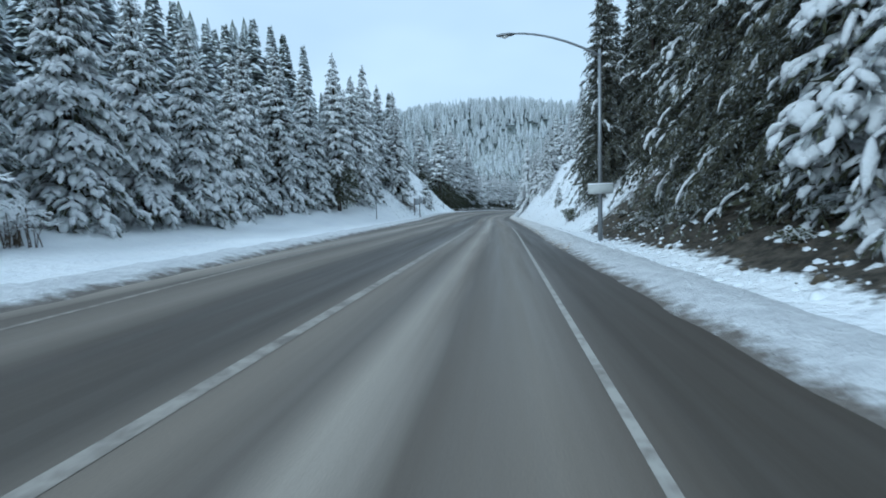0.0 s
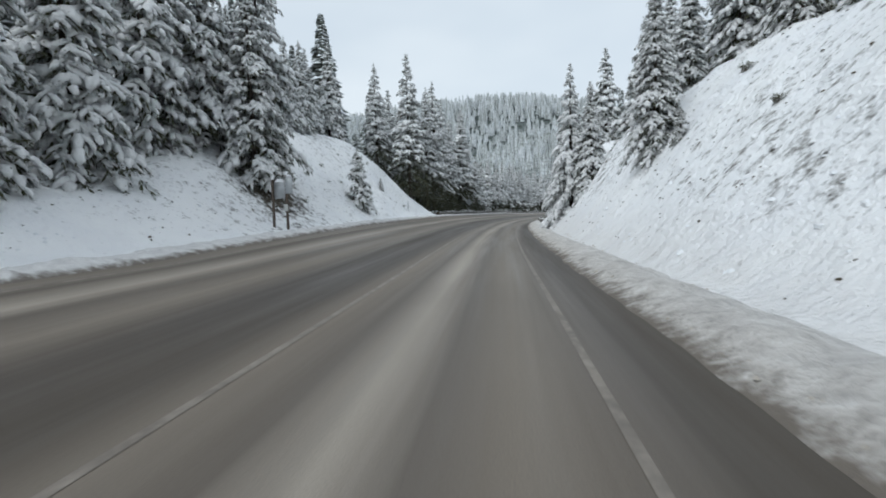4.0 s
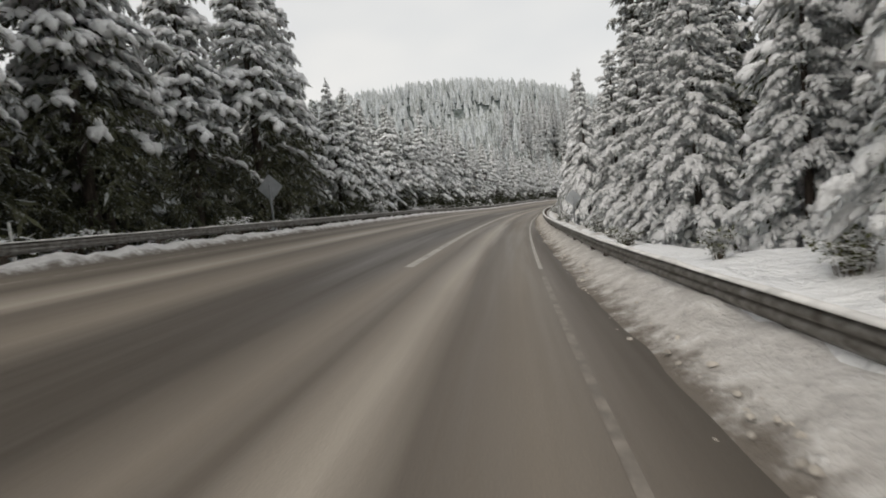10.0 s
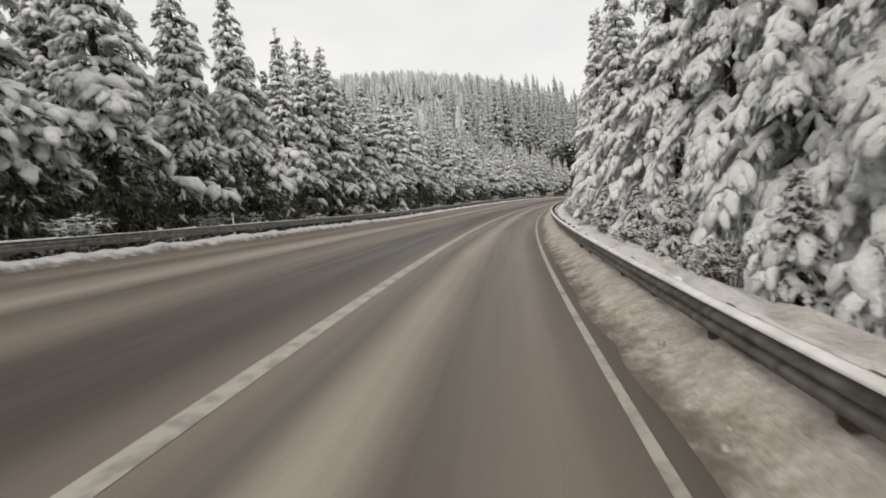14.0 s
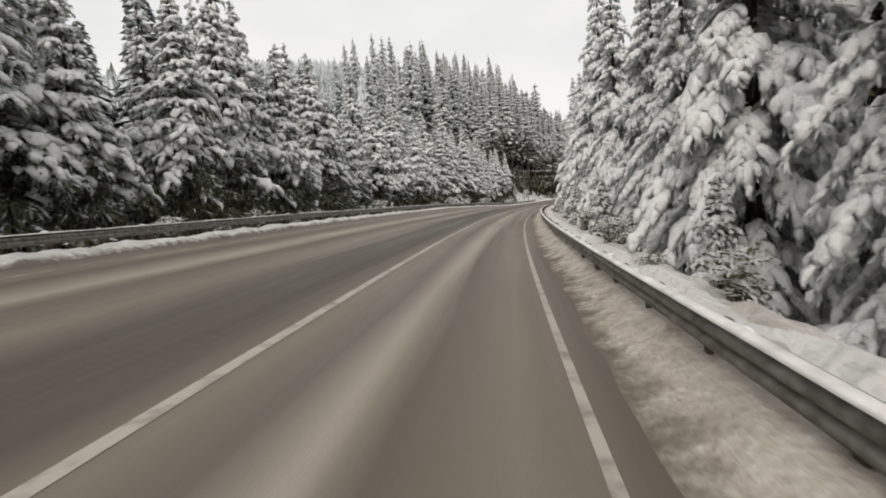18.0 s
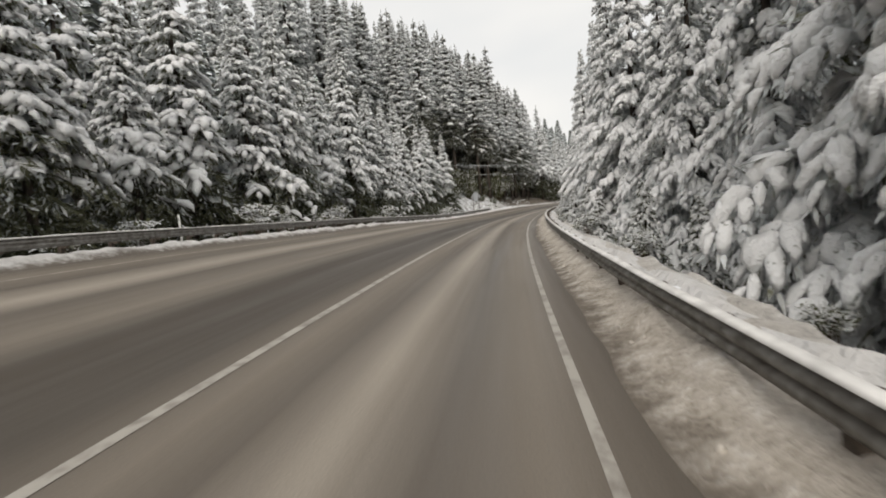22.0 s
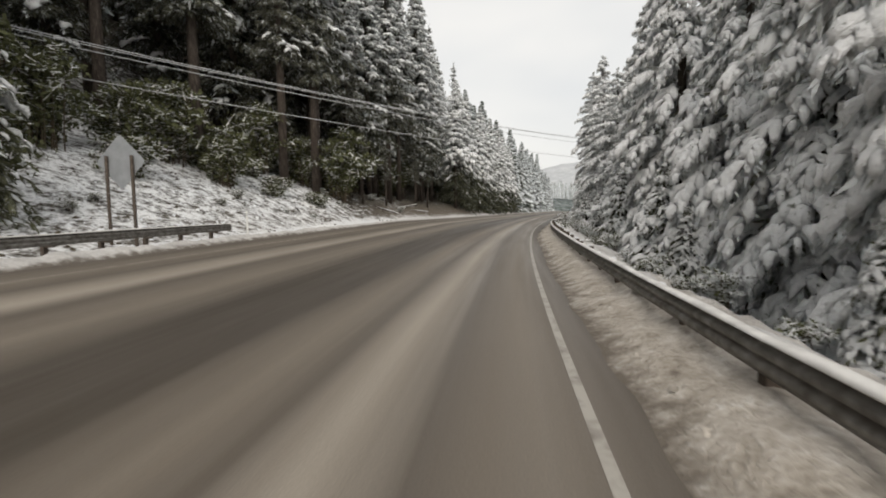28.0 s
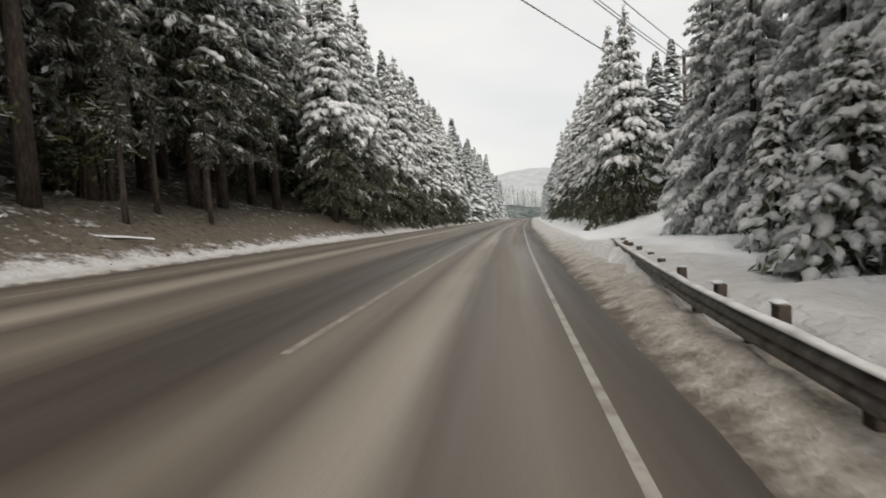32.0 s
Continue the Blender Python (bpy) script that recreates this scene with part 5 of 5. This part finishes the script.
def w_profile(face):
    """W-beam section; face is +1 when the traffic is on its right side."""
    z = np.array([0, 0.03, 0.075, 0.12, 0.155, 0.19, 0.235, 0.28, 0.31])
    o = np.array([0.0, 0.012, 0.075, 0.075, 0.02, 0.075, 0.075, 0.012, 0.0])
    front = np.stack([face * o, z], 1)
    back = np.stack([face * (o - 0.008), z], 1)[::-1]
    return np.concatenate([front, back])


def guard_rail(name, s0, s1, lat_of, face, top, label, snow_h, flare_start=0.0, flare_end=0.0, sunk=0.0):
    rail = thing(name, label, "guard rail")
    s = np.arange(s0, s1 + 0.01, 1.905)
    away = -face
    bend = flare_start * smooth(0, 1, 1 - (s - s0) / 9.0) + flare_end * smooth(0, 1, 1 - (s1 - s) / 9.0)
    lat = lat_of(s) + away * bend
    gz = road_z(s, np.clip(lat, LEFT_EDGE(s), RIGHT_EDGE(s))) + 0.05
    sink = 0.25 * (flare_end > 0) * smooth(0, 1, 1 - (s1 - s) / 5.0)
    zt = gz + top - 0.31 - sink
    fs = np.arange(s0, s1 + 0.01, 1.905 / 2)
    flat_, fz = np.interp(fs, s, lat), np.interp(fs, s, zt)
    v, f_ = sweep(fs, flat_, w_profile(face), fz)
    beam = mesh_ob("beam", v, f_, STEEL, rail, "dull galvanised corrugated beam")
    wave = np.random.default_rng(3).uniform(0.6, 1.35, len(fs))
    v = []
    for a, b, c, w in zip(fs, flat_, fz, wave):
        o = np.array([-0.055, -0.075, -0.03, 0.03, 0.075, 0.055]) * 1.0 + face * 0.02
        hgt = np.array([0.0, 0.35, 0.9, 1.0, 0.4, 0.0]) * snow_h * w
        x, y = plan(a, b + o)
        v.append(np.stack([x, y, c + 0.308 + hgt], 1))
    m = 6
    faces = [(i * m + k, i * m + (k + 1) % m, (i + 1) * m + (k + 1) % m, (i + 1) * m + k) for i in range(len(fs) - 1) for k in range(m)]
    mesh_ob("snow_cap", np.concatenate(v), faces, RAIL_SNOW, rail, "ridge of grimy snow along the beam")
    pv, pf = bevel_box(0.13, 0.15, top + 0.95, 0.01)
    post_me = bpy.data.meshes.new("post")
    post_me.from_pydata(pv, [], pf)
    post_me.materials.append(TIMBER)
    bv, bf = bevel_box(0.22, 0.14, 0.35, 0.012)
    block_me = bpy.data.meshes.new("block")
    block_me.from_pydata(bv, [], bf)
    block_me.materials.append(TIMBER)
    g = np.random.default_rng(9)
    caps = []
    for wide, long_ in ((0.14, 0.16), (0.22, 0.15)):
        cv, cf = bevel_box(wide, long_, 0.055, 0.024)
        cap_me = bpy.data.meshes.new("post_snow")
        cap_me.from_pydata(cv, [], cf)
        cap_me.materials.append(CAP_SNOW)
        caps.append(cap_me)
    for a, b, c in zip(s, lat, zt):
        x, y, yaw = rail_frame(a, b + away * 0.34)
        up_ = float(g.uniform(-0.02, 0.06))
        tip = float(g.normal(0, 1.5))
        up_ -= sunk * (1 - smooth(396, 416, a))
        share("post", post_me, rail, pose(x, y, c - 0.95 - top + 0.31 + up_, 0, tip, yaw))
        share("post_snow", caps[0], rail, pose(x, y, c + 0.31 + up_ - 0.002, 0, tip, yaw) @ Matrix.Diagonal((1, 1, float(g.uniform(0.5, 1.5)), 1)))
        bx, by, _ = rail_frame(a, b + away * 0.135)
        share("block", block_me, rail, pose(bx, by, c - (0.12 if sunk else 0.06), 0, 0, yaw))
        if g.uniform() < (0.0 if sunk else 0.7):
            share("block_snow", caps[1], rail, pose(bx, by, c + 0.288, 0, 0, yaw) @ Matrix.Diagonal((0.9, 1, float(g.uniform(0.4, 1.1)), 1)))
    return rail


LEFT_RAIL = table([(128, -14.0), (145, -13.2), (408, -13.2)])
RIGHT_RAIL = table([(112, 4.3), (136, 3.0), (150, 2.35), (170, 2.02), (185, 1.95), (250, 1.88), (320, 1.88), (390, 2.05), (420, 2.12), (436, 2.22), (441, 2.55), (447, 3.25), (453, 4.0), (459, 4.8)])
guard_rail("guard_rail", 137.5, 409.2, LEFT_RAIL, 1, 0.74, "long galvanised guard rail with snow on its top", 0.05, 0.5, 0.0)
guard_rail("guard_rail", 125.5, 459, RIGHT_RAIL, -1, 0.58, "snow-topped steel guard rail on timber posts", 0.045, 0.6, 0.25, sunk=0.24)


# ---- street lamp, signs, markers, power line ----
def street_lamp():
    s, lat = 23.5, 4.6
    x, y = plan(s, lat)
    z = float(ground_z(s, lat)) - 0.1
    t = thing("street_lamp", "tall grey street lamp with curved arm over the road", "street lamp", at=pose(float(x), float(y), z, 0, 0, float(np.degrees(np.interp(s, _s, _h)))))
    v, f_ = tube([(0, 0, 0), (0, 0, 4.5), (0, 0, 8.9)], [0.11, 0.09, 0.07], 12)
    mesh_ob("pole", v, f_, POLE_GREY, t)
    v, f_ = bevel_box(0.42, 0.42, 0.12, 0.02)
    mesh_ob("base_plate", v, f_, POLE_GREY, t)
    k = np.linspace(0, 1, 12)
    arm = np.stack([-4.0 * k, 0 * k, 8.6 + 1.25 * np.sin(k * math.pi / 2) ** 0.9], 1)
    v, f_ = tube(arm, 0.055 - 0.015 * k, 10)
    mesh_ob("arm", v, f_, POLE_GREY, t)
    pts = [(-3.8, 0, 9.84), (-4.0, 0, 9.83), (-4.4, 0, 9.80), (-4.65, 0, 9.80)]
    v, f_ = tube(pts, [0.06, 0.13, 0.15, 0.07], 10)
    v = np.array(v)
    v[:, 2] = 9.82 + (v[:, 2] - 9.82) * 0.6
    lamp_head = mesh_ob("lamp_head", v, f_, POLE_GREY, t, "flat cobra-head lantern")
    v, f_ = tube([(-4.1, 0, 9.765), (-4.25, 0, 9.735), (-4.45, 0, 9.755)], [0.05, 0.10, 0.05], 8)
    mesh_ob("lens", v, f_, PLASTIC_WHITE, lamp_head, "frosted lens")
    v, f_ = bevel_box(1.15, 0.03, 0.42, 0.008)
    mesh_ob("sign_plate", np.array(v) + (0, -0.12, 2.35), f_, SIGN_PALE, t, "pale snow-dusted sign plate")
    v, f_ = bevel_box(1.17, 0.06, 0.07, 0.02)
    mesh_ob("sign_snow", np.array(v) + (0, -0.12, 2.77), f_, CAP_SNOW, t, "snow on the plate")


street_lamp()


def post_at(s, lat, name, label, category, group=""):
    x, y = plan(s, lat)
    return thing(name, label, category, group, at=pose(float(x), float(y), float(ground_z(s, lat)) - 0.12, 0, 0, float(np.degrees(np.interp(s, _s, _h)))))


def snow_cap_box(sx, sy, sz, at, parent):
    r_ = np.random.default_rng(int(abs(at[0] * 100)) + 7)
    v, f_ = pad(r_, np.array(at), np.array([1.0, 0, 0]), sx, sy, sz)
    mesh_ob("snow", v, f_, CAP_SNOW, parent, "snow on top")


def double_sign():
    """Roadside sign seen from behind on two square posts."""
    t = post_at(84.6, -14.0, "road_sign", "back of a grey road sign on two snow-capped timber posts", "sign")
    for px, tall in ((-0.46, 3.35), (0.46, 3.6)):
        v, f_ = bevel_box(0.14, 0.14, tall, 0.012)
        mesh_ob("post", np.array(v) + (px, 0, 0), f_, TIMBER, t, "dark weathered timber post")
        snow_cap_box(0.13, 0.12, 0.16, (px, 0, tall + 0.05), t)
        snow_cap_box(0.16, 0.09, 0.10, (px + 0.03, 0.02, tall + 0.17), t)
    v, f_ = bevel_box(0.78, 0.04, 1.05, 0.01)
    mesh_ob("panel", np.array(v) + (-0.03, 0.10, 2.15), f_, SIGN_BACK, t, "dull aluminium back of the panel")
    for zz in (2.4, 3.0):
        v, f_ = bevel_box(0.78, 0.03, 0.06, 0.006)
        mesh_ob("batten", np.array(v) + (-0.03, 0.065, zz), f_, SIGN_BACK, t)
    v, f_ = bevel_box(0.46, 0.035, 1.05, 0.01)
    mesh_ob("side_plate", np.array(v) + (0.66, -0.09, 2.45), f_, SIGN_BACK, t, "narrow aluminium plate bolted to a post")
    v, f_ = bevel_box(0.24, 0.10, 0.42, 0.015)
    mesh_ob("cabinet", np.array(v) + (0.44, -0.125, 1.35), f_, SIGN_PALE, t, "small pale equipment box")
    snow_cap_box(0.38, 0.10, 0.15, (-0.03, 0.10, 3.24), t)
    snow_cap_box(0.22, 0.08, 0.10, (0.66, -0.09, 3.53), t)


double_sign()


def diamond(parent, size, at, yaw, material, name="plate"):
    bm = bmesh.new()
    bmesh.ops.create_cube(bm, size=1)
    bmesh.ops.scale(bm, vec=(size, 0.02, size), verts=bm.verts)
    bmesh.ops.bevel(bm, geom=[e for e in bm.edges if abs(e.verts[0].co.y - e.verts[1].co.y) > 0.001], offset=0.05, segments=3, affect="EDGES")
    bm.transform((Matrix.Translation(at) @ Matrix.Rotation(radians(yaw), 4, "Z") @ Matrix.Rotation(radians(45), 4, "Y")))
    me = bpy.data.meshes.new(name)
    bm.to_mesh(me)
    bm.free()
    me.materials.append(material)
    return share(name, me, parent, None, "bare metal back of a diamond plate")


def diamond_sign(s, lat, high, size, yaw=0.0, posts=1):
    t = post_at(s, lat, "warning_sign", "back of a diamond warning sign on timber posts" if posts == 2 else "back of a diamond warning sign on a post", "sign")
    for px in ((-0.55, 0.55) if posts == 2 else (0.0,)):
        v, f_ = bevel_box(0.10, 0.10, high + 0.5 * size, 0.01)
        mesh_ob("post", np.array(v) + (px, 0, 0), f_, TIMBER if posts == 2 else POLE_GREY, t)
    diamond(t, size, (0, 0.09, high + 0.35 * size), yaw, SIGN_BACK)
    return t


diamond_sign(165.5, -14.6, 2.6, 1.2)
diamond_sign(173.4, 4.0, 1.65, 0.85)
diamond_sign(404.6, -14.8, 2.9, 1.5, posts=2)


def stake(s, lat, high, material, label):
    t = post_at(s, lat, "marker_post", label, "marker post", "marker posts along the road")
    v, f_ = bevel_box(0.10, 0.03, high + 0.15, 0.01)
    mesh_ob("blade", v, f_, material, t)
    v, f_ = bevel_box(0.075, 0.012, 0.14, 0.003)
    mesh_ob("reflector", np.array(v) + (0, -0.022, high - 0.12), f_, SIGN_PALE, t, "pale reflector")


stake(65.0, -16.4, 2.6, TIMBER, "dark snow-stake post on the verge")
stake(123.0, -15.2, 1.2, POLE_GREY, "slim grey marker post in the snow")
for q in (149.5, 183, 217, 252, 305, 330, 358):
    stake(q, -13.9, 1.35, PLASTIC_WHITE, "white plastic marker post behind the guard rail")
stake(410.5, -13.3, 1.35, PLASTIC_WHITE, "white plastic marker post at the rail end")


def power_line():
    s, lat = 471.0, 12.6
    x, y = plan(s, lat)
    z = float(ground_z(s, lat)) - 0.2
    px, py = float(x), float(y)
    tall = 12.4 - z
    t = thing("utility_pole", "weathered utility pole with a cross-arm among firs", "utility pole", at=pose(px, py, z, 0, 0, -46))
    v, f_ = tube([(0, 0, 0), (0, 0, 6), (0, 0, tall)], [0.17, 0.15, 0.11], 10)
    mesh_ob("pole", v, f_, TIMBER, t)
    v, f_ = bevel_box(2.4, 0.12, 0.14, 0.015)
    mesh_ob("cross_arm", np.array(v) + (0, -0.16, tall - 0.5), f_, TIMBER, t)
    for q in (-1.05, 0, 1.05):
        v, f_ = tube([(q, -0.16, tall - 0.36), (q, -0.16, tall - 0.28), (q, -0.16, tall - 0.18)], [0.03, 0.06, 0.035], 8)
        mesh_ob("insulator", v, f_, PLASTIC_WHITE, t)
    v, f_ = tube([(0.1, 0, 10.0), (3.0, -3.0, 0.0)], [0.012, 0.012], 5)
    mesh_ob("guy_wire", v, f_, WIRE_DARK, t)
    s2, lat2 = 380.0, -50.0
    ax, ay = plan(s2, lat2)
    az = float(ground_z(s2, lat2)) - 0.2
    tall = 14.4 - az
    t2 = thing("utility_pole", "weathered utility pole standing on the wooded bank", "utility pole", at=pose(float(ax), float(ay), az, 0, 0, -46))
    v, f_ = tube([(0, 0, 0), (0, 0, 6), (0, 0, tall)], [0.17, 0.15, 0.11], 10)
    mesh_ob("pole", v, f_, TIMBER, t2)
    v, f_ = bevel_box(2.4, 0.12, 0.14, 0.015)
    mesh_ob("cross_arm", np.array(v) + (0, -0.16, tall - 0.5), f_, TIMBER, t2)
    k = np.linspace(0, 1, 30)
    for off, drop, sag in ((-0.5, 0.0, 1.9), (0.5, 0.0, 2.05), (0.0, 0.7, 1.9), (0.2, 3.0, 1.5)):
        a = np.array([float(ax) + off * 0.7, float(ay) - off * 0.7, 14.0 - drop * (0.35 if drop < 2 else 0.72)])
        b = np.array([px + off * 0.7, py - off * 0.7, 12.0 - drop])
        pts = a[None] * (1 - k[:, None]) + b[None] * k[:, None]
        pts[:, 2] -= 4 * sag * k * (1 - k)
        w = thing("overhead_cable", "snow-coated overhead cable spanning the road", "cable", "overhead cables")
        v, f_ = tube(pts, 0.028, 5)
        mesh_ob("strand", v, f_, WIRE, w)


power_line()


# ---- fallen wood on the cut bank ----
def fallen_log(s, lat, length, thick, yaw, pitch):
    r_ = np.random.default_rng(int(s * 10))
    x, y = plan(s, lat)
    k = np.linspace(-0.5, 0.5, 6)
    line = np.stack([k * length, r_.normal(0, 0.03, 6) * length * 0.3, k * 0], 1)
    t = thing("fallen_log", "thin fallen trunk lying on the snowy cut bank", "log", "fallen wood on the bank", at=pose(float(x), float(y), float(ground_z(s, lat)) + thick * 0.6, 0, pitch, yaw))
    v, f_ = tube(line, thick * (1 - 0.5 * (k + 0.5)), 7)
    mesh_ob("stem", v, f_, BARK, t)
    snow_ = blanket(r_, line + (0, 0, thick * 0.6), np.full(6, thick * 0.7), thick * 0.55)
    mesh_ob("snow", snow_[0], snow_[1], TREE_SNOW, t, "snow along the top")


for a_ in ((439.5, -15.6, 3.4, 0.10, 20, 12), (447.5, -16.5, 4.2, 0.09, -60, -10), (444.0, -17.2, 3.0, 0.07, 75, 8), (452.0, -15.4, 2.6, 0.08, 10, 6), (427.0, -15.2, 1.8, 0.07, 30, 4), (431.0, -15.8, 2.2, 0.06, -20, -6), (422.5, -16.8, 2.0, 0.06, 65, 8)):
    fallen_log(*a_)


# ---- clods and litter ----
def scatter(name, label, category, material, areas, seed, parent_kind="stuff"):
    """Many small lumps lying on the banks, in one mesh. Each area: s from, to, lat from, to, count, small, big."""
    g = np.random.default_rng(seed)
    lumps = Soup()
    for s0, s1, l0, l1, count, small, big in areas:
        s, lat = g.uniform(s0, s1, count), g.uniform(l0, l1, count)
        keep = 0.5 + 0.5 * ripple(s, lat, 2.4, seed) + g.uniform(-0.3, 0.5, count) > 0.45
        s, lat = s[keep], lat[keep]
        m = len(s)
        edge = np.where(lat > 0, lat - RIGHT_EDGE(s), LEFT_EDGE(s) - lat)
        z = np.where(edge < 1.0, road_z(s, np.clip(lat, LEFT_EDGE(s), RIGHT_EDGE(s))) + 0.16 * np.clip(edge, 0, 1) ** 0.5, ground_z(s, lat))
        x, y = plan(s, lat)
        w = g.uniform(0, 6.28, m)
        size = small + (big - small) * g.uniform(0, 1, m) ** 2.2
        v, f_ = puffs(g, np.stack([x, y, z], 1), np.stack([np.cos(w), np.sin(w), g.normal(0, 0.2, m)], 1), size * g.uniform(0.8, 1.5, m), size, size * g.uniform(0.5, 0.9, m), 6)
        lumps.add(v, f_.tolist())
    me = lumps.mesh(name, material)
    tagged(new(name, me), label, category, kind=parent_kind)


scatter("snow_clods", "lumps of snow rolled down the banks", "snow", CAP_SNOW,
        ((30, 100, 4.6, 12.5, 1100, 0.02, 0.11), (108, 140, 6.5, 14, 350, 0.02, 0.11), (66, 130, -21, -12.8, 700, 0.02, 0.12), (8, 30, 4.2, 8.5, 500, 0.03, 0.14), (396, 430, -22, -13.5, 700, 0.03, 0.14)), 301)
scatter("sandy_clods", "grey-brown clods of ploughed snow on the road edge", "snow", mat_plain("sandy_snow", (0.46, 0.42, 0.37), 0.85, 0, 0.4, 2.0),
        ((20, 130, 2.4, 4.2, 2600, 0.015, 0.07), (130, 430, 1.35, 2.0, 2400, 0.012, 0.05), (60, 134, -12.6, -11.5, 700, 0.02, 0.09), (134, 410, -13.0, -12.3, 1500, 0.02, 0.09), (450, 500, 2.6, 4.0, 300, 0.015, 0.05)), 302)
scatter("bank_litter", "dark twigs, bark and clods showing on the snow", "litter", mat_plain("forest_litter", (0.085, 0.070, 0.048), 0.95, 0, 0.5, 4.0),
        ((30, 100, 4.6, 13.5, 1500, 0.01, 0.065), (108, 140, 7, 15, 300, 0.01, 0.07), (66, 130, -22, -13.4, 600, 0.01, 0.08), (8, 30, 5.2, 9.5, 420, 0.02, 0.16), (394, 460, -24, -13.2, 1500, 0.02, 0.14)), 303)
